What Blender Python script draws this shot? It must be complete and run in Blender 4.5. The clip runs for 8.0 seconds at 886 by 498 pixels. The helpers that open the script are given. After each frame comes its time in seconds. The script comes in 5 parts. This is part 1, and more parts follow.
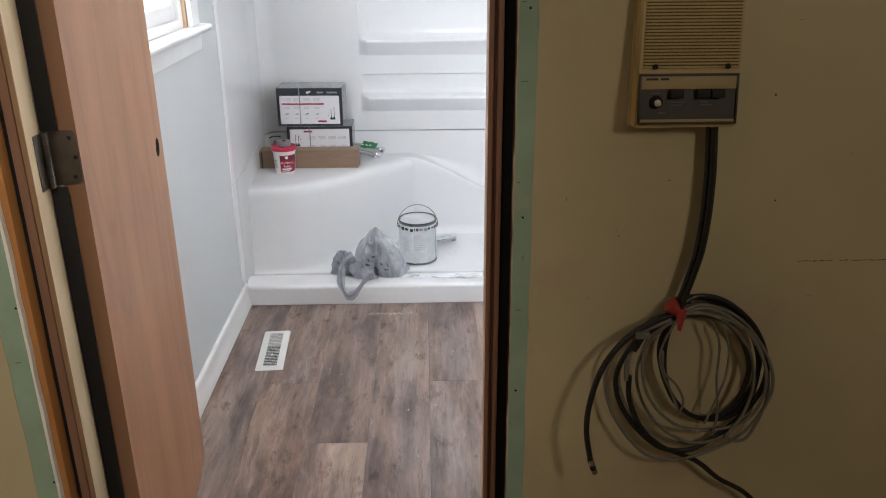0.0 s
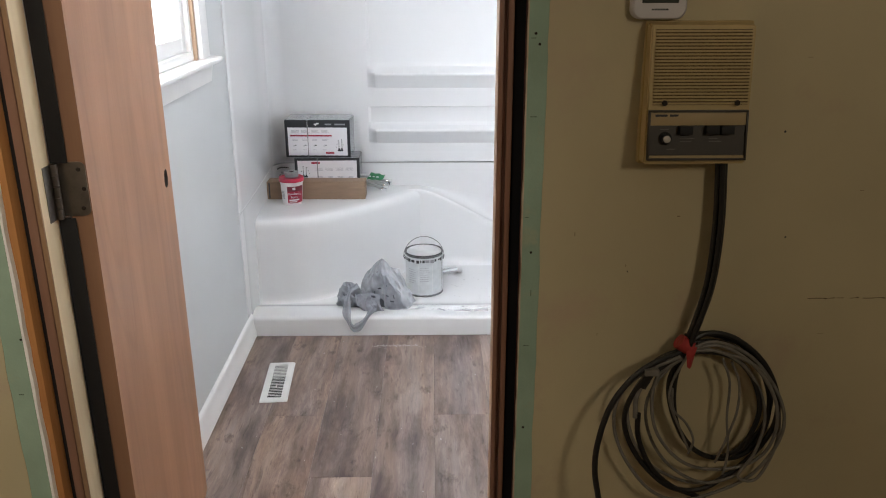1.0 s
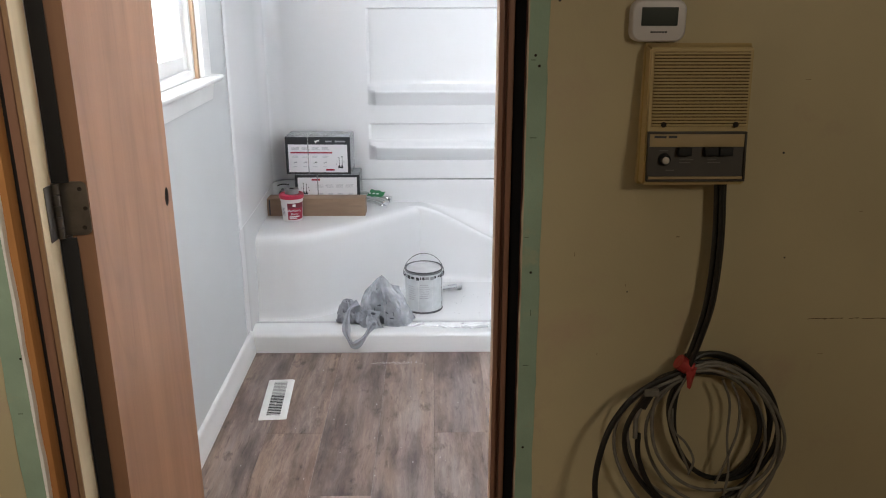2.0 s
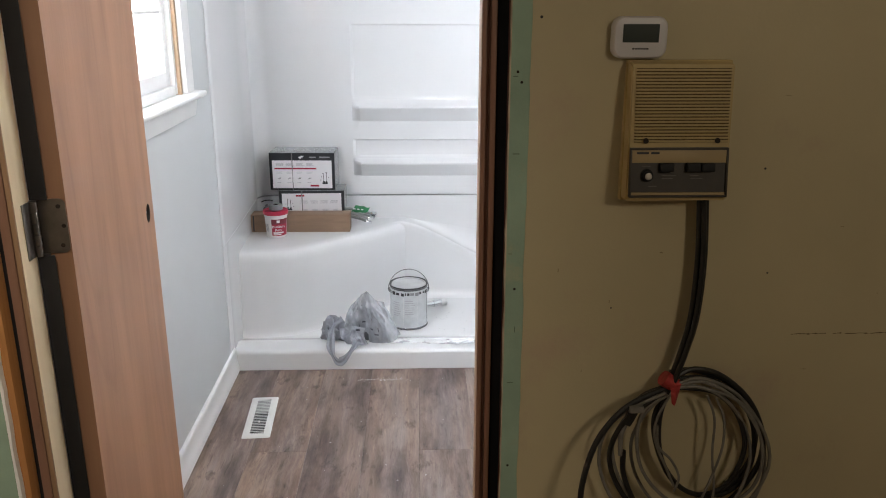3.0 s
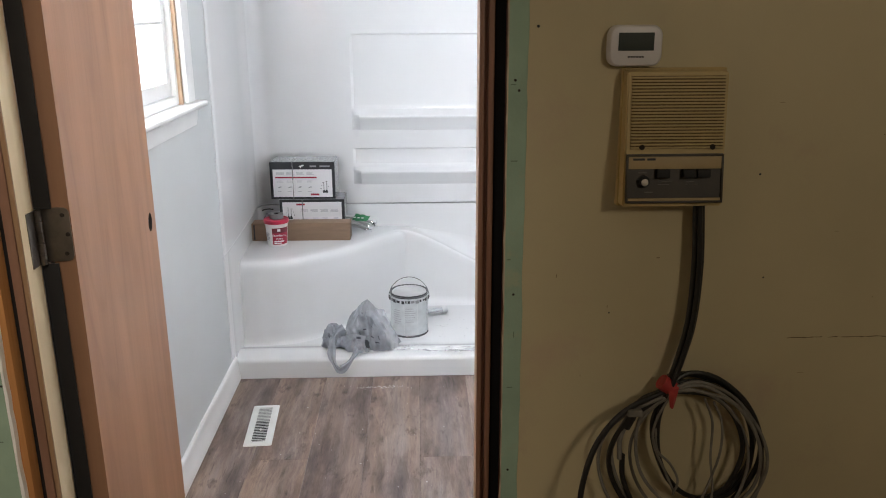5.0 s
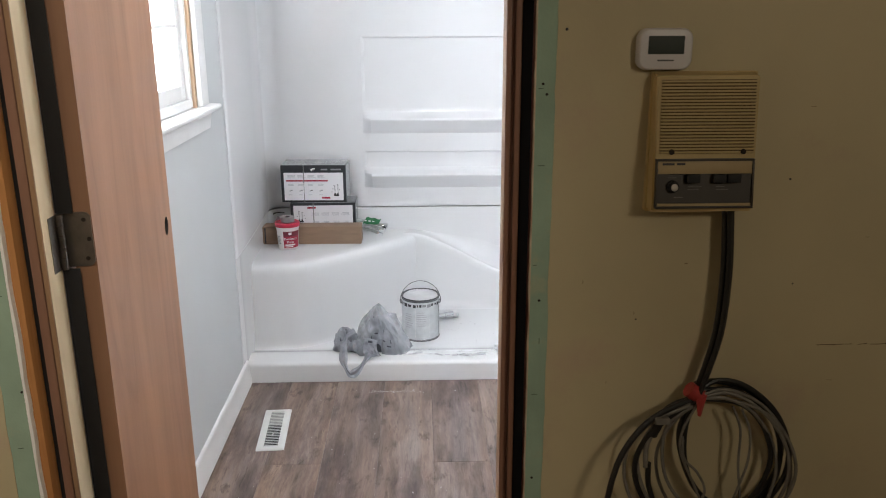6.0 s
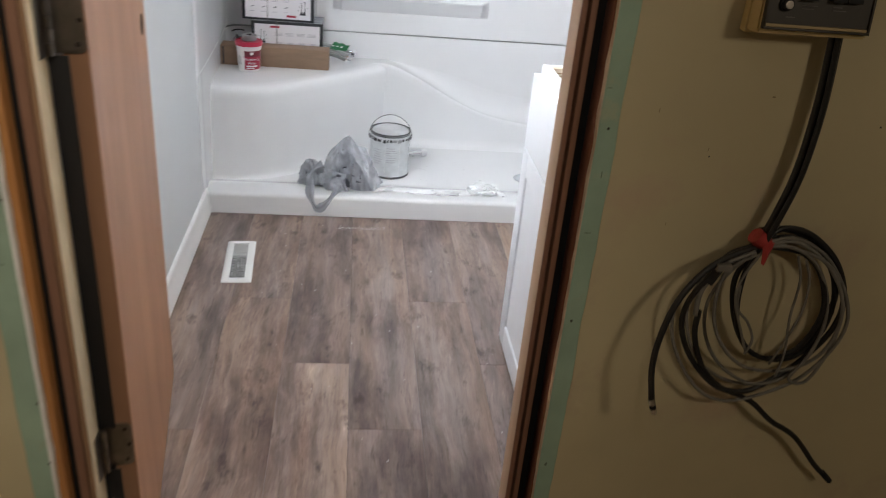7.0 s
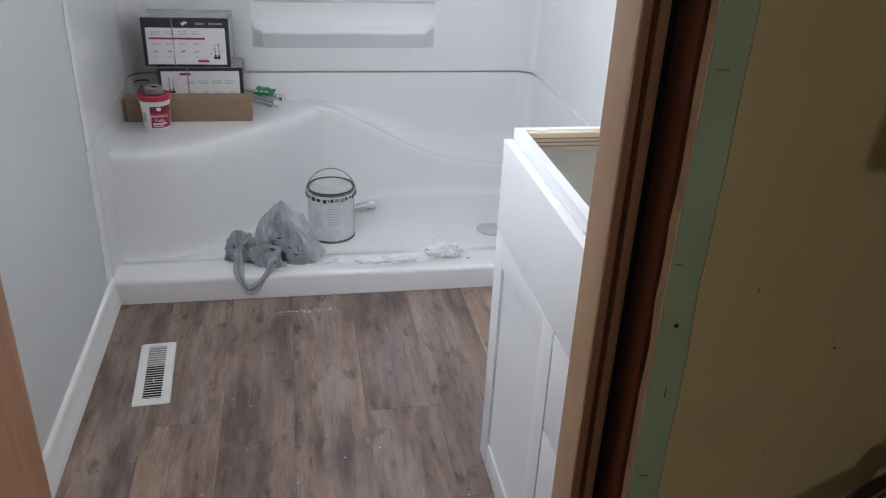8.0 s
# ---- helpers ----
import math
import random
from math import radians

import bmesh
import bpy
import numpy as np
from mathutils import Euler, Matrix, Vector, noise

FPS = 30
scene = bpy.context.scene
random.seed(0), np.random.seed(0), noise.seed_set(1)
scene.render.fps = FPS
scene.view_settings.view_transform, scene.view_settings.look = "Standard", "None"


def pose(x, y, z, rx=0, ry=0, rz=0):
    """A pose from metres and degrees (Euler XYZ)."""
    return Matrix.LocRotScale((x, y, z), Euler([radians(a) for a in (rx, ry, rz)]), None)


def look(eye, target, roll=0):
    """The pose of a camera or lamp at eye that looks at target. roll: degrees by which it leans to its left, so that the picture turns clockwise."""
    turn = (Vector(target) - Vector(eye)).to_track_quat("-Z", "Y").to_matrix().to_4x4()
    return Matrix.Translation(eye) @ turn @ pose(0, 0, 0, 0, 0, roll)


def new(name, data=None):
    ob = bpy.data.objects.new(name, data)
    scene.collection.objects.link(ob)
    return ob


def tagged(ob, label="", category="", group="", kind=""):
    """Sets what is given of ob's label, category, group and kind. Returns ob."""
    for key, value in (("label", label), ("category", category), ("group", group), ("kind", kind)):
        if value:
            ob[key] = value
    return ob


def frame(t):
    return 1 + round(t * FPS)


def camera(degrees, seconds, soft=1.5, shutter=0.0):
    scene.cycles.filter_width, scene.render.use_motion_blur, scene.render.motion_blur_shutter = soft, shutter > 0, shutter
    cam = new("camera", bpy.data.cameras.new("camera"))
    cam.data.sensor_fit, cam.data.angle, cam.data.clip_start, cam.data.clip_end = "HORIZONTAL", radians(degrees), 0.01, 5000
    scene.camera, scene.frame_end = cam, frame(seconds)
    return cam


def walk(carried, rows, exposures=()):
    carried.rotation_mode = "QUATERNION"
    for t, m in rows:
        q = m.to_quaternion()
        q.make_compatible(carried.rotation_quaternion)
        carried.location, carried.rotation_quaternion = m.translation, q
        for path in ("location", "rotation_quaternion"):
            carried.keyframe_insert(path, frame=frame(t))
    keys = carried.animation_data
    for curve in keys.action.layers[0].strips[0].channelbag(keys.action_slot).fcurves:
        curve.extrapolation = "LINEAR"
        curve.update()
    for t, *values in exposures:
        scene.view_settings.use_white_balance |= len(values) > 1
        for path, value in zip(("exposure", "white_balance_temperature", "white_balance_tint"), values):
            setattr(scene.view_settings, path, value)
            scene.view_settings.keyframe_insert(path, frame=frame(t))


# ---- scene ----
cam = camera(57.3, 8.0, soft=1.0, shutter=0.5)
PATH = [
    (0, (-0.053, 0.072, 1.423), (-0.013, 1.933, 0.693), -0.4),
    (0.5, (-0.054, 0.074, 1.423), (-0.019, 1.951, 0.735), -0.4),
    (1, (-0.056, 0.08, 1.426), (-0.029, 1.968, 0.767), -0.1),
    (1.5, (-0.057, 0.077, 1.434), (-0.04, 1.971, 0.79), -0.1),
    (3, (-0.052, 0.087, 1.434), (0.011, 1.998, 0.846), 0.1),
    (3.5, (-0.05, 0.085, 1.431), (0.014, 1.996, 0.845), -0.0),
    (4, (-0.05, 0.079, 1.432), (0.007, 1.991, 0.849), -0.2),
    (4.5, (-0.05, 0.071, 1.435), (0.016, 1.985, 0.86), -0.2),
    (6, (-0.083, 0.087, 1.435), (-0.031, 2.006, 0.874), -0.2),
    (6.5, (-0.24, 0.148, 1.4), (-0.119, 2.046, 0.779), 1.9),
    (6.7, (-0.277, 0.157, 1.381), (-0.092, 1.965, 0.545), 4.6),
    (7, (-0.254, 0.226, 1.343), (-0.02, 1.995, 0.439), 5.3),
    (7.2, (-0.232, 0.357, 1.344), (0.056, 2.122, 0.448), 3.2),
    (7.3, (-0.227, 0.464, 1.343), (0.106, 2.227, 0.46), 1.7),
    (7.5, (-0.213, 0.61, 1.366), (0.125, 2.372, 0.481), 2.6),
    (7.7, (-0.22, 0.679, 1.38), (0.121, 2.438, 0.493), 3.0),
    (8, (-0.203, 0.747, 1.351), (0.14, 2.502, 0.456), 2.6),
]
walk(cam, [(t, look(eye, target, roll)) for t, eye, target, roll in PATH],
     [(0, 0.03, 6500, 10), (4.5, 0.0, 6500, 10), (6.0, 0.0, 6500, 10), (6.5, -0.30, 6420, 10), (6.7, -0.38, 6500, 10), (7.0, -0.02, 6500, 10), (7.3, 0.20, 6500, 10), (7.55, 0.20, 6500, 10), (7.7, 0.10, 6480, 10), (8.0, -0.56, 6330, 10)])

# ---- world, sun, lamps ----
world = bpy.data.worlds.new("sky")
scene.world = world
world.use_nodes = True
wn, wl = world.node_tree.nodes, world.node_tree.links
sky = wn.new("ShaderNodeTexSky")
sky.sky_type, sky.sun_disc = "NISHITA", False
sky.sun_elevation, sky.sun_rotation = radians(38), radians(250)
wl.new(sky.outputs["Color"], wn["Background"].inputs["Color"])
wn["Background"].inputs["Strength"].default_value = 0.12

def sun_lamp():
    d = bpy.data.lights.new("sun", "SUN")
    d.energy, d.angle, d.color = 1.0, radians(12), (1.0, 0.97, 0.92)
    new("sun", d).matrix_world = look((0, 0, 8), (5.0, 2.5, 4.0))

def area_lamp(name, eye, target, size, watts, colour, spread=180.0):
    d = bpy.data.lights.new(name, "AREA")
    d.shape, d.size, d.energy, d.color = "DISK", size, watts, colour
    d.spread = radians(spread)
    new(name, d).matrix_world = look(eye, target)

sun_lamp()
area_lamp("bathroom_ceiling_lamp", (0.10, 2.02, 2.27), (0.10, 2.03, 0.0), 0.32, 7.0, (1.0, 0.975, 0.95))
area_lamp("vanity_wall_lamp", (0.66, 1.80, 1.96), (-0.25, 2.95, 1.0), 0.22, 3.8, (1.0, 0.965, 0.92))
area_lamp("window_daylight", (-0.97, 2.216, 1.60), (0.6, 2.75, 1.10), 0.85, 43.0, (0.87, 0.935, 1.0))
area_lamp("hall_lamp", (0.86, -0.45, 1.84), (-0.10, 1.27, 0.70), 0.26, 4.6, (1.0, 0.86, 0.66))
# Added fill with a narrowed spread; brightens the doorway's left, no known fixture.
area_lamp("hall_left_fill", (-0.22, 0.05, 2.24), (-0.80, 1.27, 0.80), 0.24, 1.9, (1.0, 0.88, 0.74), 70.0)

# ---- materials ----
def nodes_of(name):
    m = bpy.data.materials.new(name)
    m.use_nodes = True
    nt = m.node_tree
    return m, nt.nodes, nt.links, nt.nodes["Principled BSDF"]

def noise_at(n, l, vec, scale, detail=4.0, rough=0.55):
    t = n.new("ShaderNodeTexNoise")
    t.inputs["Scale"].default_value, t.inputs["Detail"].default_value, t.inputs["Roughness"].default_value = scale, detail, rough
    l.new(vec, t.inputs["Vector"])
    return t.outputs["Fac"]

def place_vec(n, l, stretch=(1, 1, 1), shift=None):
    g = n.new("ShaderNodeNewGeometry")
    mp = n.new("ShaderNodeMapping")
    mp.inputs["Scale"].default_value = stretch
    src = g.outputs["Position"]
    if shift is not None:
        a = n.new("ShaderNodeVectorMath")
        a.operation = "ADD"
        l.new(src, a.inputs[0]), l.new(shift, a.inputs[1])
        src = a.outputs[0]
    l.new(src, mp.inputs["Vector"])
    return mp.outputs["Vector"]

def ramp(n, l, fac, stops):
    r = n.new("ShaderNodeValToRGB")
    while len(r.color_ramp.elements) < len(stops):
        r.color_ramp.elements.new(0.5)
    for e, (p, c) in zip(r.color_ramp.elements, stops):
        e.position, e.color = p, (*c, 1)
    l.new(fac, r.inputs["Fac"])
    return r.outputs["Color"]

def blend(n, l, a, b, fac, mode="MIX"):
    x = n.new("ShaderNodeMix")
    x.data_type, x.blend_type = "RGBA", mode
    for sock, v in ((x.inputs[0], fac), (x.inputs[6], a), (x.inputs[7], b)):
        if isinstance(v, (int, float)):
            sock.default_value = v
        elif isinstance(v, tuple):
            sock.default_value = (*v, 1)
        else:
            l.new(v, sock)
    return x.outputs[2]

def relief(n, l, p, fac, strength, dist=0.002):
    b = n.new("ShaderNodeBump")
    b.inputs["Strength"].default_value, b.inputs["Distance"].default_value = strength, dist
    l.new(fac, b.inputs["Height"]), l.new(b.outputs["Normal"], p.inputs["Normal"])

def plain(name, base, rough=0.5, metal=0.0, var=0.10, coarse=4.0, fine=90.0, bump=0.15, coat=0.0, stretch=(1, 1, 1), stain=None, stain_at=0.62):
    """Paint, plastic, metal: tone drifts at two scales, fine relief, uneven gloss."""
    m, n, l, p = nodes_of(name)
    v = place_vec(n, l, stretch)
    a, b = noise_at(n, l, v, coarse), noise_at(n, l, v, fine, 3)
    lo, hi = tuple(c * (1 - var) for c in base), tuple(min(1, c * (1 + var)) for c in base)
    col = ramp(n, l, a, [(0.3, lo), (0.7, hi)])
    col = blend(n, l, col, tuple(c * (1 - var) for c in base), b, "MIX") if var > 0.2 else col
    if stain:
        s = noise_at(n, l, v, coarse * 1.7, 6, 0.65)
        k = ramp(n, l, s, [(stain_at, (0, 0, 0)), (min(1, stain_at + 0.12), (1, 1, 1))])
        col = blend(n, l, col, stain, k)
    l.new(col, p.inputs["Base Color"])
    r = n.new("ShaderNodeMapRange")
    r.inputs["To Min"].default_value, r.inputs["To Max"].default_value = max(0.02, rough * 0.82), min(1, rough * 1.18)
    l.new(a, r.inputs["Value"]), l.new(r.outputs["Result"], p.inputs["Roughness"])
    p.inputs["Metallic"].default_value = metal
    p.inputs["Coat Weight"].default_value = coat
    if bump:
        relief(n, l, p, b, bump)
    return m

def wood(name, dark, light, rough=0.5, grain=(55, 55, 2.2), knots=0.0, bump=0.12):
    m, n, l, p = nodes_of(name)
    v = place_vec(n, l, grain)
    w = place_vec(n, l, (3, 3, 0.7))
    g = noise_at(n, l, v, 1.0, 5, 0.6)
    big = noise_at(n, l, w, 1.6, 3)
    mid = tuple((a + b) / 2 for a, b in zip(dark, light))
    col = ramp(n, l, g, [(0.28, dark), (0.5, mid), (0.72, light)])
    col = blend(n, l, col, mid, big, "MIX")
    if knots:
        k = ramp(n, l, noise_at(n, l, place_vec(n, l, (14, 14, 5)), 1.0, 2), [(0.70, (0, 0, 0)), (0.78, (1, 1, 1))])
        col = blend(n, l, col, tuple(c * 0.45 for c in dark), k)
    l.new(col, p.inputs["Base Color"])
    p.inputs["Roughness"].default_value = rough
    relief(n, l, p, g, bump, 0.001)
    return m

def door_laminate(name, dark, light):
    """Rotary-cut veneer: soft upright streaks and faint arched figure."""
    m, n, l, p = nodes_of(name)
    g = noise_at(n, l, place_vec(n, l, (60, 9, 1.3)), 1.0, 5, 0.6)
    slow = noise_at(n, l, place_vec(n, l, (4, 4.2, 0.62)), 1.0, 2, 0.4)
    rings = n.new("ShaderNodeMath")
    rings.operation, rings.inputs[1].default_value = "MULTIPLY", 62.0
    l.new(slow, rings.inputs[0])
    wave = n.new("ShaderNodeMath")
    wave.operation = "SINE"
    l.new(rings.outputs[0], wave.inputs[0])
    mid = tuple((a + b) / 2 for a, b in zip(dark, light))
    col = ramp(n, l, g, [(0.28, dark), (0.5, mid), (0.72, light)])
    arch = ramp(n, l, wave.outputs[0], [(0.0, (1.03, 1.03, 1.03)), (0.70, (1.0, 1.0, 1.0)), (1.0, (0.86, 0.82, 0.80))])
    col = blend(n, l, col, arch, 0.50, "MULTIPLY")
    cloud = noise_at(n, l, place_vec(n, l, (2, 3, 0.9)), 1.7, 3)
    col = blend(n, l, col, ramp(n, l, cloud, [(0.3, (0.93, 0.92, 0.91)), (0.7, (1.06, 1.05, 1.04))]), 1.0, "MULTIPLY")
    pores = noise_at(n, l, place_vec(n, l, (260, 260, 7)), 1.0, 2)
    col = blend(n, l, col, ramp(n, l, pores, [(0.30, (0.84, 0.82, 0.80)), (0.42, (1, 1, 1))]), 0.7, "MULTIPLY")
    l.new(col, p.inputs["Base Color"])
    p.inputs["Roughness"].default_value = 0.5
    relief(n, l, p, pores, 0.04, 0.0006)
    return m

def vinyl_plank(name, tint, lift=1.0):
    gain = tuple(c * lift for c in tint)
    m, n, l, p = nodes_of(name)
    info = n.new("ShaderNodeObjectInfo")
    k = n.new("ShaderNodeVectorMath")
    k.operation = "SCALE"
    k.inputs[0].default_value = (7.0, 23.0, 3.0)
    l.new(info.outputs["Random"], k.inputs["Scale"])
    sh = k.outputs[0]
    bend = noise_at(n, l, place_vec(n, l, (5, 3, 1), sh), 1.0, 2)
    warp = n.new("ShaderNodeCombineXYZ")
    l.new(bend, warp.inputs[0])
    sway = n.new("ShaderNodeVectorMath")
    sway.operation = "MULTIPLY_ADD"
    sway.inputs[1].default_value = (0.05, 0, 0)
    l.new(warp.outputs[0], sway.inputs[0]), l.new(sh, sway.inputs[2])
    sh = sway.outputs[0]
    g = noise_at(n, l, place_vec(n, l, (15, 1.5, 1), sh), 1.0, 8, 0.66)
    big = noise_at(n, l, place_vec(n, l, (7.0, 1.45, 1), sh), 1.0, 8, 0.70)
    warm = noise_at(n, l, place_vec(n, l, (11, 0.9, 1), sh), 1.3, 4, 0.6)
    blot = noise_at(n, l, place_vec(n, l, (19, 8, 1), sh), 1.0, 6, 0.66)
    worn = noise_at(n, l, place_vec(n, l, (70, 7, 1), sh), 1.0, 6, 0.7)
    fine = noise_at(n, l, place_vec(n, l, (230, 9, 1), sh), 1.0, 3)
    col = ramp(n, l, g, [(0.27, (0.115, 0.088, 0.078)), (0.43, (0.188, 0.148, 0.130)), (0.57, (0.258, 0.209, 0.185)), (0.76, (0.350, 0.296, 0.262))])
    col = blend(n, l, col, ramp(n, l, big, [(0.36, (0.36, 0.31, 0.32)), (0.45, (0.66, 0.61, 0.62)), (0.53, (1.04, 1.03, 1.02)), (0.70, (1.36, 1.33, 1.27))]), 0.95, "MULTIPLY")
    col = blend(n, l, col, ramp(n, l, warm, [(0.35, (0.95, 0.98, 1.06)), (0.65, (1.12, 1.0, 0.90))]), 0.8, "MULTIPLY")
    col = blend(n, l, col, ramp(n, l, blot, [(0.31, (0.30, 0.25, 0.26)), (0.42, (1, 1, 1))]), 0.8, "MULTIPLY")
    col = blend(n, l, col, ramp(n, l, worn, [(0.30, (0.46, 0.43, 0.43)), (0.43, (1, 1, 1)), (0.60, (1.0, 1.0, 1.0)), (0.72, (1.50, 1.50, 1.50))]), 0.9, "MULTIPLY")
    tone = ramp(n, l, info.outputs["Random"], [(0.0, (0.84, 0.82, 0.83)), (0.6, (1.02, 1.0, 0.98)), (1.0, (1.30, 1.25, 1.17))])
    col = blend(n, l, col, tone, 1.0, "MULTIPLY")
    col = blend(n, l, col, ramp(n, l, fine, [(0.3, (0.84, 0.84, 0.84)), (0.7, (1.1, 1.1, 1.1))]), 0.6, "MULTIPLY")
    col = blend(n, l, col, gain, 1.0, "MULTIPLY")
    l.new(col, p.inputs["Base Color"])
    r = n.new("ShaderNodeMapRange")
    r.inputs["To Min"].default_value, r.inputs["To Max"].default_value = 0.34, 0.56
    l.new(big, r.inputs["Value"]), l.new(r.outputs["Result"], p.inputs["Roughness"])
    relief(n, l, p, fine, 0.25, 0.0008)
    return m

def sheer(name, base, rough, alpha, trans=0.0, var=0.3):
    m, n, l, p = nodes_of(name)
    v = place_vec(n, l, (1, 1, 1))
    g = noise_at(n, l, v, 22, 4)
    col = ramp(n, l, g, [(0.3, tuple(c * (1 - var) for c in base)), (0.7, tuple(min(1, c * (1 + var)) for c in base))])
    l.new(col, p.inputs["Base Color"])
    p.inputs["Roughness"].default_value, p.inputs["Alpha"].default_value, p.inputs["Transmission Weight"].default_value = rough, alpha, trans
    relief(n, l, p, noise_at(n, l, v, 60, 3), 0.4, 0.003)
    return m

def glow(name, colour, strength):
    m, n, l, p = nodes_of(name)
    p.inputs["Base Color"].default_value = (*colour, 1)
    p.inputs["Emission Color"].default_value, p.inputs["Emission Strength"].default_value = (*colour, 1), strength
    return m

TAN = plain("tan_wall_paint", (0.545, 0.472, 0.300), 0.62, var=0.09, coarse=2.2, fine=160, bump=0.12, stain=(0.50, 0.395, 0.275), stain_at=0.56)
CREAM = plain("cream_wall_paint", (0.66, 0.58, 0.47), 0.6, var=0.05)
GREEN = plain("green_drywall_paper", (0.31, 0.43, 0.33), 0.85, var=0.14, coarse=9, fine=220, bump=0.2, stain=(0.36, 0.42, 0.30), stain_at=0.60)
GYPSUM_OLD = plain("aged_gypsum_edge", (0.56, 0.47, 0.36), 0.95, var=0.15, coarse=40, fine=300, bump=0.6)
GYPSUM = plain("gypsum_core", (0.88, 0.88, 0.87), 0.95, var=0.06, coarse=40, fine=300, bump=0.6)
STUD = wood("old_stud_wood", (0.36, 0.14, 0.042), (0.68, 0.34, 0.12), 0.75, knots=1.0)
STUD_DARK = wood("dark_red_stud_wood", (0.13, 0.046, 0.026), (0.31, 0.118, 0.066), 0.8, grain=(40, 40, 4), knots=1.0)
JAMB = wood("brown_jamb_laminate", (0.18, 0.088, 0.056), (0.28, 0.15, 0.10), 0.5)
PINE = wood("new_pine", (0.44, 0.29, 0.185), (0.60, 0.43, 0.29), 0.55, grain=(38, 38, 1.3), knots=0.7)
PINE_PALE = wood("pale_new_pine", (0.60, 0.46, 0.28), (0.86, 0.73, 0.52), 0.55, grain=(30, 30, 1.1), knots=0.5)
EDGE_BROWN = wood("brown_edge_wood", (0.22, 0.125, 0.065), (0.36, 0.22, 0.125), 0.6)
DOOR = door_laminate("cherry_door_laminate", (0.305, 0.142, 0.072), (0.415, 0.210, 0.112))
DOOR_EDGE = wood("door_edge_wood", (0.24, 0.125, 0.07), (0.33, 0.18, 0.105), 0.55)
# Black of keys, knob and plug; also painted shade for gaps and duct.
BLACK = plain("black_plastic_and_gap_shade", (0.006, 0.006, 0.007), 0.7, var=0.2, bump=0.1)
# Screws and slab under the planks; also painted shade inside bore and tape core.
DARK = plain("dark_screws_and_hole_shade", (0.02, 0.014, 0.01), 0.9, var=0.2)
STEEL = plain("dull_steel", (0.24, 0.215, 0.19), 0.38, metal=1.0, var=0.2, coarse=30, fine=260)
CHROME = plain("chrome", (0.72, 0.73, 0.75), 0.14, metal=1.0, var=0.06, coarse=30)
TIN = plain("tin", (0.24, 0.24, 0.25), 0.22, metal=1.0, var=0.12, coarse=24)
GREY_WALL = plain("grey_wall_paint", (0.575, 0.592, 0.605), 0.55, var=0.03, coarse=3, fine=240, bump=0.10)
CEILING = plain("ceiling_white", (0.78, 0.78, 0.77), 0.8, var=0.03)
TRIM = plain("white_trim_paint", (0.80, 0.80, 0.80), 0.35, var=0.03, coarse=8, bump=0.05)
ACRYLIC = plain("white_acrylic", (0.765, 0.77, 0.785), 0.12, var=0.015, coarse=3, fine=14, bump=0.03, coat=0.3)
VINYL = vinyl_plank("vinyl_plank", (1.0, 0.985, 0.985), 1.04)
VINYL_PALE = vinyl_plank("pale_vinyl_plank", (1.0, 0.985, 0.92), 1.62)
HALL_FLOOR = plain("hall_subfloor", (0.32, 0.23, 0.14), 0.8, var=0.25)
METAL_WHITE = plain("white_enamel", (0.78, 0.78, 0.77), 0.4, var=0.05, coarse=20, stain=(0.55, 0.54, 0.52), stain_at=0.70)
BAG = sheer("grey_bag_film", (0.29, 0.305, 0.345), 0.30, 0.78, 0.0, 0.22)
BAG_THIN = sheer("single_layer_bag_film", (0.35, 0.365, 0.41), 0.30, 0.62, 0.0, 0.20)
BAG_PRINT = plain("bag_print", (0.05, 0.055, 0.07), 0.5, var=0.3)
CLEAR = sheer("clear_film", (0.90, 0.92, 0.93), 0.12, 0.28, 0.0, 0.05)
CAN_RIM = plain("tin_with_dark_reflection", (0.10, 0.10, 0.105), 0.3, metal=0.9, var=0.25, coarse=60)
LID_TIN = plain("dull_tin_lid", (0.66, 0.66, 0.67), 0.42, metal=0.55, var=0.10, coarse=18)
LABEL = plain("paint_can_label", (0.60, 0.62, 0.64), 0.45, var=0.10, coarse=30)
CARD = plain("cardboard", (0.27, 0.18, 0.122), 0.85, var=0.10, coarse=10, fine=200, bump=0.25, stretch=(1, 1, 6))
CARTON_BLACK = plain("black_carton", (0.022, 0.024, 0.03), 0.4, var=0.2, coarse=14)
CARTON_WHITE = plain("white_carton", (0.76, 0.74, 0.77), 0.5, var=0.03)
CARTON_TOP = plain("film_wrapped_top", (0.40, 0.42, 0.44), 0.18, var=0.35, coarse=26, fine=60, bump=0.6, coat=0.5)
RED = plain("red_plastic", (0.48, 0.02, 0.06), 0.4, var=0.1)
RED_INK = plain("red_ink", (0.34, 0.014, 0.045), 0.5, var=0.1)
MAROON = plain("maroon_ink", (0.16, 0.015, 0.03), 0.5, var=0.1)
INK = plain("grey_ink", (0.28, 0.28, 0.30), 0.6, var=0.1)
DIM_INK = plain("dim_panel_print", (0.105, 0.095, 0.082), 0.6, var=0.1)
PALE_INK = plain("pale_ink", (0.44, 0.43, 0.47), 0.6, var=0.1)
BLACK_INK = plain("black_ink", (0.03, 0.03, 0.035), 0.6, var=0.1)
WHITE_INK = plain("white_ink", (0.78, 0.78, 0.78), 0.5, var=0.05)
PAIL = plain("white_tub_plastic", (0.74, 0.73, 0.72), 0.4, var=0.04)
GREY_TAPE = plain("grey_tape", (0.22, 0.22, 0.225), 0.5, var=0.15, coarse=40)
GREEN_TAG = plain("green_tag", (0.014, 0.15, 0.055), 0.5, var=0.15, coarse=60)
DAMPER = plain("grey_damper", (0.30, 0.30, 0.30), 0.5, var=0.2, coarse=30)
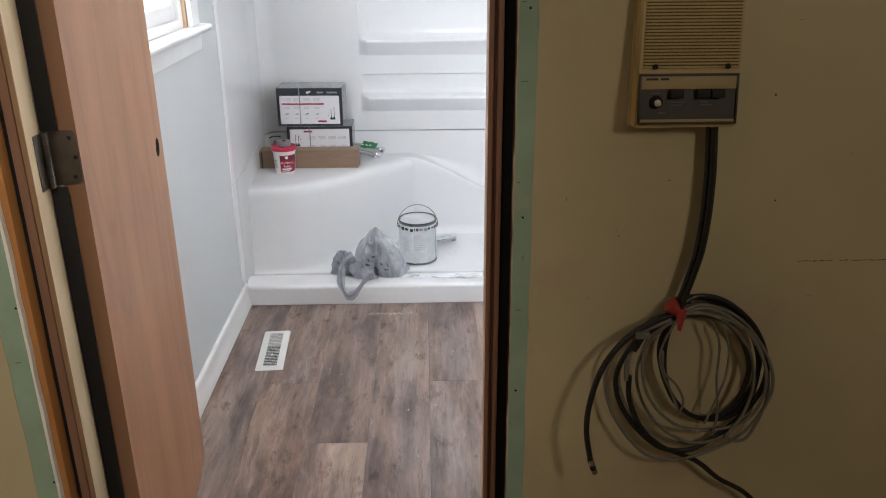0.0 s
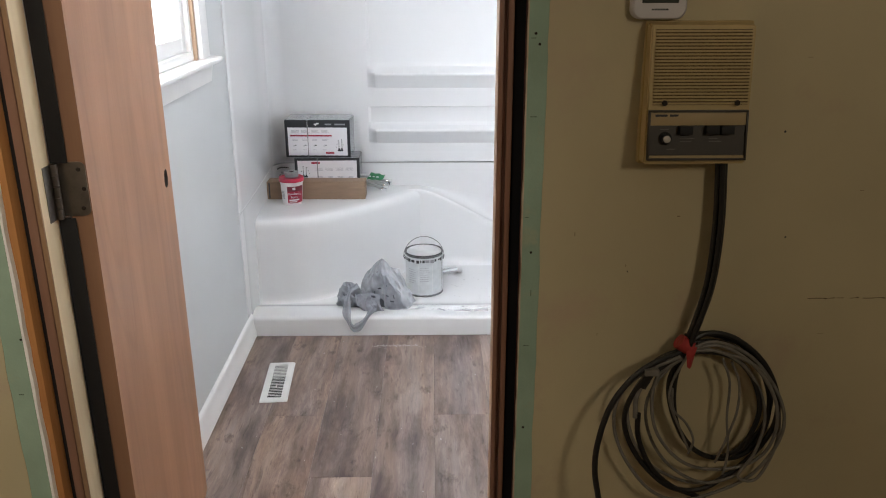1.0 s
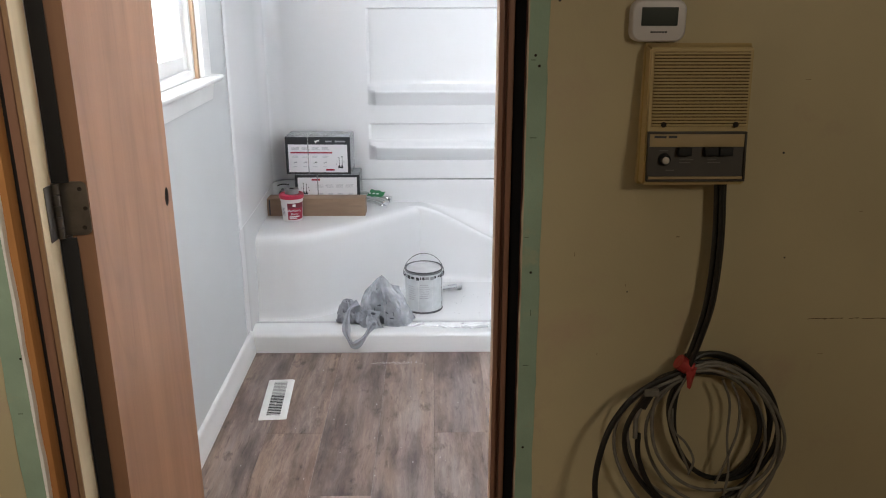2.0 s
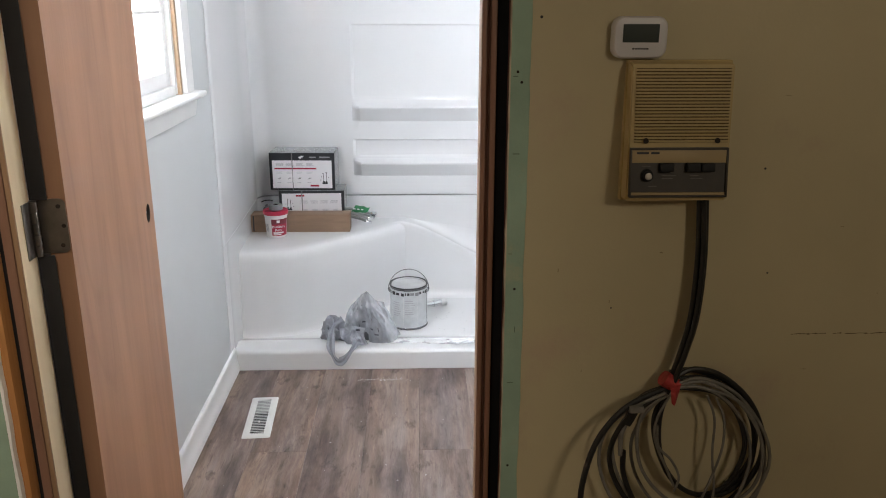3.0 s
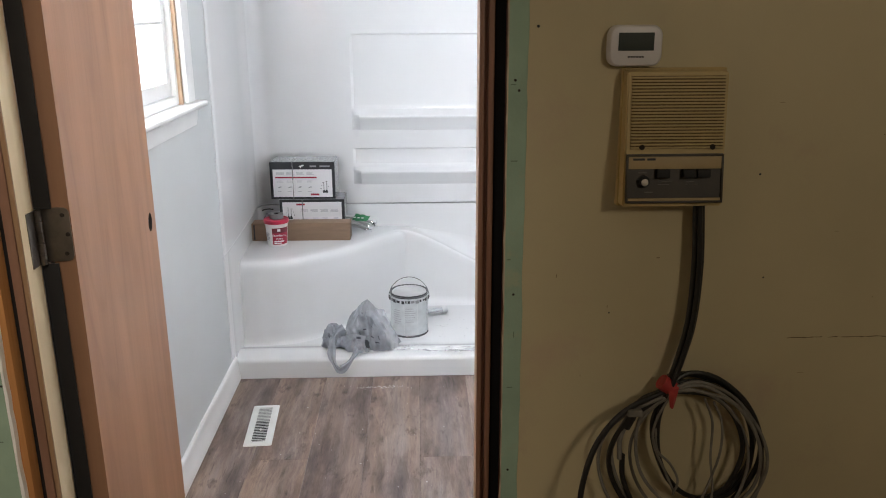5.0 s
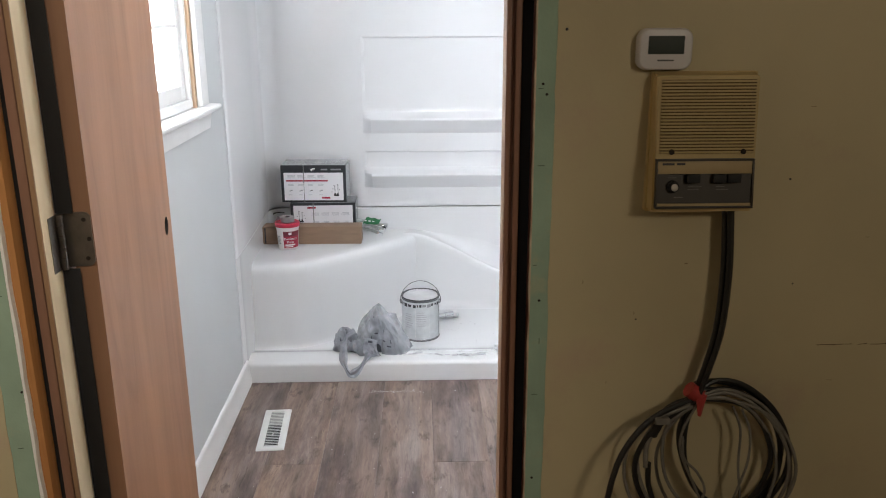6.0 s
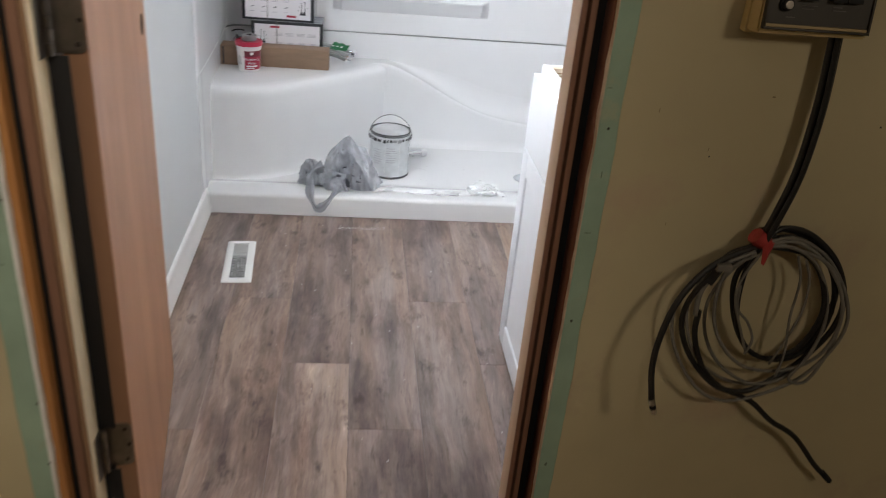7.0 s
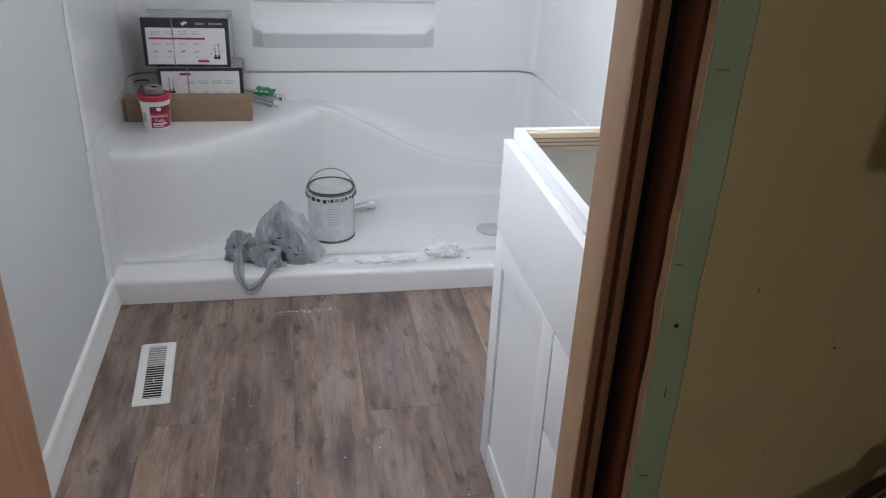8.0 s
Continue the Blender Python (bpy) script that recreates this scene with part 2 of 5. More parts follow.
BRAID = plain("braided_steel", (0.45, 0.46, 0.45), 0.35, metal=0.8, var=0.3, coarse=120, fine=500, bump=0.8)
INTERCOM = plain("aged_cream_plastic", (0.50, 0.375, 0.165), 0.5, var=0.08, coarse=20)
INTERCOM_SLOT_SHADE = plain("slot_shadow_plastic", (0.12, 0.075, 0.025), 0.7, var=0.1)
PANEL_BROWN = plain("smoked_brown_panel", (0.036, 0.029, 0.022), 0.5, var=0.2, coarse=30)
PANEL_TRIM = plain("gold_trim", (0.40, 0.30, 0.155), 0.55, var=0.15)
WHITE_PLASTIC = plain("white_plastic", (0.66, 0.64, 0.66), 0.4, var=0.03)
SCREEN = plain("lcd_screen", (0.025, 0.035, 0.03), 0.6, var=0.1)
BLACK_CABLE = plain("black_cable", (0.016, 0.015, 0.015), 0.42, var=0.3, coarse=60)
GREY_CABLE = plain("grey_cable", (0.185, 0.172, 0.15), 0.5, var=0.2, coarse=60)
RED_TAPE = plain("red_tape", (0.40, 0.045, 0.042), 0.45, var=0.2, coarse=60, fine=150, bump=0.5)
VANITY_WHITE = plain("vanity_white_paint", (0.74, 0.755, 0.785), 0.35, var=0.02, coarse=6, bump=0.04)
VANITY_INSIDE = plain("vanity_inside_ply", (0.74, 0.70, 0.65), 0.6, var=0.08, coarse=8)
PLY = wood("ply_edge", (0.56, 0.44, 0.32), (0.74, 0.64, 0.51), 0.6, grain=(2, 40, 40))
SKY_CARD = glow("bright_overcast_sky", (0.93, 0.97, 1.0), 9.0)
m_glass, gn, gl, gp = nodes_of("window_glass")
gp.inputs["Base Color"].default_value = (1, 1, 1, 1)
gp.inputs["Transmission Weight"].default_value, gp.inputs["Roughness"].default_value, gp.inputs["IOR"].default_value = 1.0, 0.0, 1.45
GLASS = m_glass

# ---- mesh helpers ----
PLACE = {}

def thing(name, at, label, category, group="", kind=""):
    ob = new(name)
    ob.empty_display_size = 0.05
    ob.location = at
    PLACE[ob] = Matrix.Translation(at)
    return tagged(ob, label, category, group, kind)

def mesh_of(name, bm, material, smooth=35.0):
    me = bpy.data.meshes.new(name)
    bmesh.ops.recalc_face_normals(bm, faces=bm.faces)
    bm.to_mesh(me)
    bm.free()
    me.materials.append(material)
    if smooth:
        me.polygons.foreach_set("use_smooth", [True] * len(me.polygons))
        me.set_sharp_from_angle(angle=radians(smooth))
    return me

def part(name, bm, material, parent, label="", smooth=35.0):
    """One mesh, given in world places, under a thing or a part."""
    m = PLACE[parent]
    bm.transform(m.inverted())
    ob = new(name, mesh_of(name, bm, material, smooth))
    ob.parent = parent
    PLACE[ob] = m
    return tagged(ob, label)

def single(name, bm, material, label, category, group="", kind="", smooth=35.0):
    """A thing that is one mesh; its origin lies at its base."""
    bm.verts.ensure_lookup_table()
    c = [(min(v.co[i] for v in bm.verts) + max(v.co[i] for v in bm.verts)) / 2 for i in range(3)]
    at = Matrix.Translation((c[0], c[1], min(v.co[2] for v in bm.verts)))
    bm.transform(at.inverted())
    ob = new(name, mesh_of(name, bm, material, smooth))
    ob.matrix_basis = at
    PLACE[ob] = at
    return tagged(ob, label, category, group, kind)

def add(bm, other, m=None):
    """Joins another bmesh into bm."""
    if m is not None:
        other.transform(m)
    seen = {v: bm.verts.new(v.co) for v in other.verts}
    for f in other.faces:
        bm.faces.new([seen[v] for v in f.verts])
    other.free()
    return bm

def box(x0, x1, y0, y1, z0, z1, bevel=0.0, seg=2):
    bm = bmesh.new()
    bmesh.ops.create_cube(bm, size=1)
    bm.transform(Matrix.Translation(((x0 + x1) / 2, (y0 + y1) / 2, (z0 + z1) / 2)) @ Matrix.Diagonal((abs(x1 - x0), abs(y1 - y0), abs(z1 - z0), 1)))
    if bevel:
        bmesh.ops.bevel(bm, geom=bm.edges[:], offset=bevel, segments=seg, profile=0.6, affect="EDGES")
    return bm

def boxes(rows, bevel=0.0):
    bm = bmesh.new()
    for r in rows:
        add(bm, box(*r, bevel))
    return bm

def lathe(rows, seg=40):
    """Rows of (radius, height) turned round z; ends of radius 0 close it."""
    bm = bmesh.new()
    rings = []
    for r, z in rows:
        if r < 1e-6:
            rings.append([bm.verts.new((0, 0, z))])
        else:
            rings.append([bm.verts.new((r * math.cos(2 * math.pi * i / seg), r * math.sin(2 * math.pi * i / seg), z)) for i in range(seg)])
    for a, b in zip(rings, rings[1:]):
        for i in range(seg):
            j = (i + 1) % seg
            q = [a[i % len(a)], a[j % len(a)], b[j % len(b)], b[i % len(b)]]
            q = list(dict.fromkeys(q))
            if len(q) > 2:
                bm.faces.new(q)
    return bm

def tube(points, radius, seg=10, closed=False):
    """A round bar along points; radius may be a function of the share 0 to 1."""
    pts = [Vector(p) for p in points]
    bm = bmesh.new()
    rings, up = [], None
    n = len(pts)
    for i, p in enumerate(pts):
        a, b = (pts[i - 1], pts[(i + 1) % n]) if closed else (pts[max(i - 1, 0)], pts[min(i + 1, n - 1)])
        d = (b - a).normalized()
        if up is None:
            up = d.orthogonal().normalized()
        up = (up - d * up.dot(d)).normalized()
        side = d.cross(up)
        r = radius(i / max(1, n - 1)) if callable(radius) else radius
        rings.append([bm.verts.new(p + r * (math.cos(2 * math.pi * k / seg) * up + math.sin(2 * math.pi * k / seg) * side)) for k in range(seg)])
    m = n if closed else n - 1
    for i in range(m):
        a, b = rings[i], rings[(i + 1) % n]
        for k in range(seg):
            bm.faces.new((a[k], a[(k + 1) % seg], b[(k + 1) % seg], b[k]))
    if not closed:
        bm.faces.new(rings[0]), bm.faces.new(rings[-1])
    return bm

def curve_through(points, steps=8):
    """Catmull-Rom points through the given ones."""
    p = [Vector(q) for q in points]
    p = [2 * p[0] - p[1]] + p + [2 * p[-1] - p[-2]]
    out = []
    for i in range(1, len(p) - 2):
        for k in range(steps):
            t = k / steps
            out.append(0.5 * (2 * p[i] + (p[i + 1] - p[i - 1]) * t + (2 * p[i - 1] - 5 * p[i] + 4 * p[i + 1] - p[i + 2]) * t * t
                              + (3 * p[i] - p[i - 1] - 3 * p[i + 1] + p[i + 2]) * t ** 3))
    return out + [p[-2]]

def sheet(rows, bm=None):
    """A skin over rows of points."""
    bm = bm or bmesh.new()
    grid = [[bm.verts.new(p) for p in row] for row in rows]
    for a, b in zip(grid, grid[1:]):
        for i in range(len(a) - 1):
            bm.faces.new((a[i], a[i + 1], b[i + 1], b[i]))
    return bm

def prism(outline, axis, lo, hi):
    """An outline of (u, v) pulled along axis x, y or z."""
    bm = bmesh.new()
    put = {"x": lambda u, v, w: (w, u, v), "y": lambda u, v, w: (u, w, v), "z": lambda u, v, w: (u, v, w)}[axis]
    a, b = [bm.verts.new(put(u, v, lo)) for u, v in outline], [bm.verts.new(put(u, v, hi)) for u, v in outline]
    n = len(outline)
    for i in range(n):
        bm.faces.new((a[i], a[(i + 1) % n], b[(i + 1) % n], b[i]))
    bm.faces.new(a), bm.faces.new(b)
    return bm

def lettering(name, words, size, material, parent, m):
    """Raised writing; m places it, x along the line, z out of the surface."""
    c = bpy.data.curves.new(name, "FONT")
    c.body, c.size, c.extrude, c.align_x = words, size, 0.0003, "CENTER"
    tmp = bpy.data.objects.new(name, c)
    scene.collection.objects.link(tmp)
    me = bpy.data.meshes.new_from_object(tmp.evaluated_get(bpy.context.evaluated_depsgraph_get()))
    bpy.data.objects.remove(tmp)
    me.materials.clear()
    me.materials.append(material)
    ob = new(name, me)
    me.transform(PLACE[parent].inverted() @ m)
    ob.parent = parent
    PLACE[ob] = PLACE[parent]
    return ob

# ---- structure ----
YW = 1.272            # hall face of the partition
YI = 1.355            # bathroom face of the partition
XL, XR, YB, ZC = -0.79, 0.757, 3.93, 2.30

def wavy_strip(x0, x1, y0, y1, z0, z1, amp, side, freq=9.0, seed=0.0):
    """An upright strip whose one long edge (side 0 or 1) is rough."""
    n = 90
    rows = [[], [], [], []]
    for i in range(n + 1):
        z = z0 + (z1 - z0) * i / n
        w = amp * (noise.noise((seed, 3.1, z * freq)) + 0.6 * noise.noise((seed, 7.7, z * freq * 4)))
        a, b = (x0 + w, x1) if side == 0 else (x0, x1 + w)
        for row, p in zip(rows, ((a, y0, z), (b, y0, z), (b, y1, z), (a, y1, z))):
            row.append(p)
    bm = sheet(rows + [rows[0]])
    bmesh.ops.remove_doubles(bm, verts=bm.verts, dist=1e-6)
    bmesh.ops.holes_fill(bm, edges=[e for e in bm.edges if e.is_boundary], sides=0)
    return bm

def structure(name, bm, material, label, category):
    return single(name, bm, material, label, category, kind="structure", smooth=0)

# the partition between hall and bathroom, with the door opening
wall_hall = structure("wall_south", boxes([(0.1150, 2.6, YW, YW + 0.013, 0, ZC), (-0.835, -0.7520, YW, YW + 0.013, 0, ZC), (-0.7520, 0.1150, YW, YW + 0.013, 2.09, ZC)]),
                      TAN, "worn tan painted hall wall with nail holes and scuffs", "wall")
part("drywall_edge", wavy_strip(0.0846, 0.1142, YW + 0.0006, YW + 0.013, 0, 2.09, 0.0022, 1, 8, 1.0), GREEN, wall_hall, "bare green moisture-resistant drywall strip")
part("drywall_edge", wavy_strip(-0.7514, -0.7162, YW + 0.0006, YW + 0.013, 0, 2.09, 0.0024, 0, 8, 2.0), GREEN, wall_hall, "bare green moisture-resistant drywall strip")
part("gypsum_edge", wavy_strip(0.0832, 0.0844, YW + 0.0012, YW + 0.0125, 0, 2.09, 0.0020, 0, 17, 3.0), GYPSUM_OLD, wall_hall, "torn white gypsum edge")
part("gypsum_edge", wavy_strip(-0.7160, -0.7110, YW + 0.0012, YW + 0.0125, 0, 2.09, 0.0026, 1, 13, 4.0), GYPSUM, wall_hall, "torn white gypsum edge")
part("paint_edge", wavy_strip(0.1128, 0.1170, YW - 0.0005, YW + 0.0004, 0, 2.09, 0.0030, 0, 11, 5.0), TAN, wall_hall, "ragged edge of the tan paint")
part("paint_edge", wavy_strip(-0.7545, -0.7500, YW - 0.0005, YW + 0.0004, 0, 2.09, 0.0030, 1, 11, 6.0), TAN, wall_hall, "ragged edge of the tan paint")
part("stud", box(0.0870, 0.13, YW + 0.0280, YI - 0.013, 0, ZC, 0.002), STUD_DARK, wall_hall, "old dark reddish-brown framing stud")
part("stud", box(-0.760, -0.7005, YW + 0.0135, YI - 0.013, 0, ZC, 0.002), STUD, wall_hall, "old orange-brown framing stud")
part("bathroom_face", boxes([(0.088, XR, YI - 0.0125, YI, 0, ZC), (XL, -0.691, YI - 0.0125, YI, 0, ZC), (-0.691, 0.088, YI - 0.0125, YI, 2.09, ZC)]), GREY_WALL, wall_hall, "pale grey painted bathroom face")
part("header", box(-0.687, 0.084, YW + 0.0135, YI - 0.013, 2.092, ZC), STUD, wall_hall)

left_wall = structure("wall_west", boxes([(XL - 0.11, XL, YI, 3.12, 0, 1.145), (XL - 0.11, XL, YI, 3.12, 2.02, ZC), (XL - 0.11, XL, YI, 1.72, 1.145, 2.02), (XL - 0.11, XL, 2.712, 3.12, 1.145, 2.02), (XL - 0.11, XL - 0.03, 3.12, YB, 0, ZC)]),
                      GREY_WALL, "pale blue-grey painted bathroom wall", "wall")
structure("wall_east", box(XR, XR + 0.1, YI, YB, 0, ZC), GREY_WALL, "pale grey painted bathroom wall", "wall")
structure("wall_north", box(XL - 0.11, XR + 0.1, YB, YB + 0.1, 0, ZC), GREY_WALL, "wall behind the shower", "wall")
structure("ceiling", box(XL - 0.11, XR + 0.1, YI, YB, ZC, ZC + 0.08), CEILING, "plain white bathroom ceiling", "ceiling")
structure("wall_hall_west", box(-0.935, -0.835, -2.2, YW, 0, ZC), CREAM, "plain cream hall side wall", "wall")
structure("wall_hall_east", box(2.6, 2.7, -2.2, YW, 0, ZC), TAN, "plain tan hall end wall", "wall")
structure("wall_hall_south", box(-0.935, 2.7, -2.3, -2.2, 0, ZC), TAN, "plain tan hall back wall", "wall")
structure("ceiling_hall", box(-0.935, 2.7, -2.3, YI - 0.014, ZC, ZC + 0.08), CEILING, "plain hall ceiling", "ceiling")
structure("floor_hall", box(-0.935, 2.7, -2.3, YI - 0.03, -0.05, 0.0), HALL_FLOOR, "bare hall subfloor", "floor")
floor = structure("floor", box(XL, XR, YI - 0.03, YB, -0.06, -0.0045), DARK, "grey-brown wood-look vinyl plank floor", "floor")

# baseboard along the left wall
prof = [(0.0, 0.0), (0.016, 0.0), (0.016, 0.018), (0.0150, 0.024), (0.0125, 0.034), (0.0102, 0.047), (0.0092, 0.060), (0.0090, 0.072), (0.0096, 0.080), (0.0085, 0.087), (0.005, 0.0925), (0.0, 0.094)]
bm = bmesh.new()
add(bm, prism([(XL + u * 1.06, v * 1.07) for u, v in prof], "y", YI, 3.0985))
single("baseboard", bm, TRIM, "white moulded baseboard along the grey wall", "baseboard", kind="structure", smooth=50)

# ---- window ----
def window():
    y0, y1, z0, z1 = 1.72, 2.712, 1.145, 2.02
    w = thing("window_1", (XL, (y0 + y1) / 2, z0), "white double-hung window with grille, stool and apron", "window", kind="structure")
    t = 0.018
    bm = boxes([(XL - 0.11, XL - 0.032, y1 - t, y1, z0, z1), (XL - 0.11, XL - 0.032, y0, y0 + t, z0, z1), (XL - 0.11, XL - 0.032, y0 + t, y1 - t, z1 - t, z1)])
    part("outer_jamb", bm, TRIM, w)
    bm = boxes([(XL - 0.0318, XL - 0.001, y1 - t, y1, z0, z1), (XL - 0.0318, XL - 0.001, y0, y0 + t, z0, z1), (XL - 0.0318, XL - 0.001, y0 + t, y1 - t, z1 - t, z1)])
    part("jamb", bm, PINE, w, "bare wood window jamb")
    cw = 0.083
    for a, b in ((y1 - 0.004, y1 - 0.004 + cw), (y0 + 0.004 - cw, y0 + 0.004)):
        part("casing", box(XL + 0.0005, XL + 0.016, a, b, z0 + 0.004, z1 + 0.07, 0.003), TRIM, w)
    part("casing", box(XL + 0.0005, XL + 0.017, y0 - cw, y1 + cw, z1 + 0.071, z1 + 0.15, 0.003), TRIM, w)
    stool = [(XL - 0.10, z0 - 0.018), (XL + 0.036, z0 - 0.018), (XL + 0.043, z0 - 0.012), (XL + 0.044, z0 - 0.004), (XL + 0.040, z0 + 0.001), (XL - 0.10, z0 + 0.003)]
    part("window_sill", prism(stool, "y", y0 + 0.001, y1 - 0.001), TRIM, w, "", 60)
    horn = [(XL + 0.0005, z0 - 0.018), (XL + 0.036, z0 - 0.018), (XL + 0.043, z0 - 0.012), (XL + 0.044, z0 - 0.004), (XL + 0.040, z0 + 0.001), (XL + 0.0005, z0 + 0.003)]
    part("window_sill", prism(horn, "y", y1, y1 + 0.125), TRIM, w, "", 60)
    part("window_sill", prism(horn, "y", y0 - 0.125, y0), TRIM, w, "", 60)
    apron = [(XL + 0.0005, z0 - 0.075), (XL + 0.011, z0 - 0.075), (XL + 0.014, z0 - 0.060), (XL + 0.018, z0 - 0.030), (XL + 0.022, z0 - 0.019), (XL + 0.0005, z0 - 0.019)]
    part("apron", prism(apron, "y", y0 - 0.09, y1 + 0.087), TRIM, w, "", 60)
    xs0, xs1 = XL - 0.048, XL - 0.018
    a, b, lo, hi = y0 + t + 0.001, y1 - t - 0.001, z0 + 0.0045, z1 - t - 0.001
    # outer frame of the unit, then the lower and the upper sash
    fr = part("window_frame", boxes([(xs0 - 0.03, xs1 + 0.008, b - 0.022, b, lo, hi), (xs0 - 0.03, xs1 + 0.008, a, a + 0.022, lo, hi), (xs0 - 0.03, xs1 + 0.008, a + 0.022, b - 0.022, lo, lo + 0.026), (xs0 - 0.03, xs1 + 0.008, a + 0.022, b - 0.022, hi - 0.022, hi)], 0.002), TRIM, w)
    mid = (lo + hi) / 2
    for k, (s0, s1, dx) in enumerate(((lo + 0.027, mid + 0.015, 0.0), (mid - 0.015, hi - 0.023, -0.028))):
        p, q = a + 0.023, b - 0.023
        x0, x1 = xs0 + dx, xs1 - 0.006 + dx
        sash = part("sash", boxes([(x0, x1, q - 0.040, q, s0, s1), (x0, x1, p, p + 0.040, s0, s1), (x0, x1, p + 0.040, q - 0.040, s0, s0 + 0.045), (x0, x1, p + 0.040, q - 0.040, s1 - 0.032, s1)], 0.003), TRIM, w)
        xm = (x0 + x1) / 2
        pane = part("pane", box(xm - 0.002, xm + 0.002, p + 0.036, q - 0.036, s0 + 0.04, s1 - 0.028), GLASS, sash, "", 0)
        pane.visible_shadow = False
        for j in (1, 2, 3):
            yy = q - 0.04 - (q - p - 0.08) * j / 3.8
            part("muntin", box(xm + 0.0025, xm + 0.008, yy - 0.005, yy + 0.005, s0 + 0.046, s1 - 0.033, 0.002), TRIM, sash)
        zz = s0 + 0.045 + (s1 - s0 - 0.077) * 0.5 + 0.008
        part("muntin", box(xm + 0.0082, xm + 0.012, p + 0.041, q - 0.041, zz - 0.005, zz + 0.005, 0.0015), TRIM, sash)
    return w

window()
single("backdrop", box(-4.2, -4.15, -1.0, 17.0, -0.5, 8.0), SKY_CARD, "bright overcast sky outside the window", "sky", kind="structure", smooth=0)

# ---- door frame and door ----
def door_frame():
    f = thing("door_frame", (-0.3, 1.33, 0), "partly stripped brown and pine door frame without casing", "door frame", kind="structure")
    top = 2.06
    for side, x, y in ((1, 0.0445, 1.309), (-1, -0.655, 1.2815)):
        part("pine_jamb", box(x, x + side * 0.0075, y + 0.004, y + 0.051, 0, top, 0.0012), PINE if side > 0 else PINE_PALE, f, "light new pine jamb board")
        # Thin brown lip over the pine board's front edge.
        part("edge_strip", box(x + side * 0.0002, x + side * 0.0078, y, y + 0.0038, 0, top, 0.0008), JAMB if side > 0 else EDGE_BROWN, f, "brown strip on the front edge of the pine board")
        near, far, back = (0.0140, 0.0230, 0.0460) if side > 0 else (0.0105, 0.0250, 0.0450)
        part("brown_jamb", box(x + side * near, x + side * far, y + 0.002, y + 0.049, 0, top, 0.0012), JAMB, f, "brown laminate jamb edge")
        part("filler", box(x + side * 0.008, x + side * (near - 0.0002), y + (0.020 if side > 0 else 0.012), y + 0.046, 0, top), JAMB, f)
        # Black sheet closes the gap and stands for the shade inside it.
        part("gap_shade_sheet", box(x + side * (far + 0.0003), x + side * back, y + 0.030, y + 0.033, 0, top), BLACK, f, "black sheet standing in for the shade of the gap behind the jamb")
    part("head_jamb", box(-0.6545, 0.0440, 1.310, YI, 2.03, top, 0.0015), JAMB, f)
    # Added black strips paint the shade of the hinge-side gap, cut at each hinge.
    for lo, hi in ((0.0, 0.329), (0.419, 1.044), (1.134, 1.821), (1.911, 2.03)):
        part("gap_shade_strip", box(-0.6560, -0.6290, 1.3360, 1.3390, lo, hi, 0.0008), BLACK, f, "black strip standing in for the shade of the gap beside the hinges")
    return f

door_frame()

ANGLE = math.atan2(0.093, 0.689)
HINGE = Vector((-0.6075, 1.354, 0))
SWING = Matrix.Translation(HINGE) @ Matrix.Rotation(ANGLE, 4, "Z")

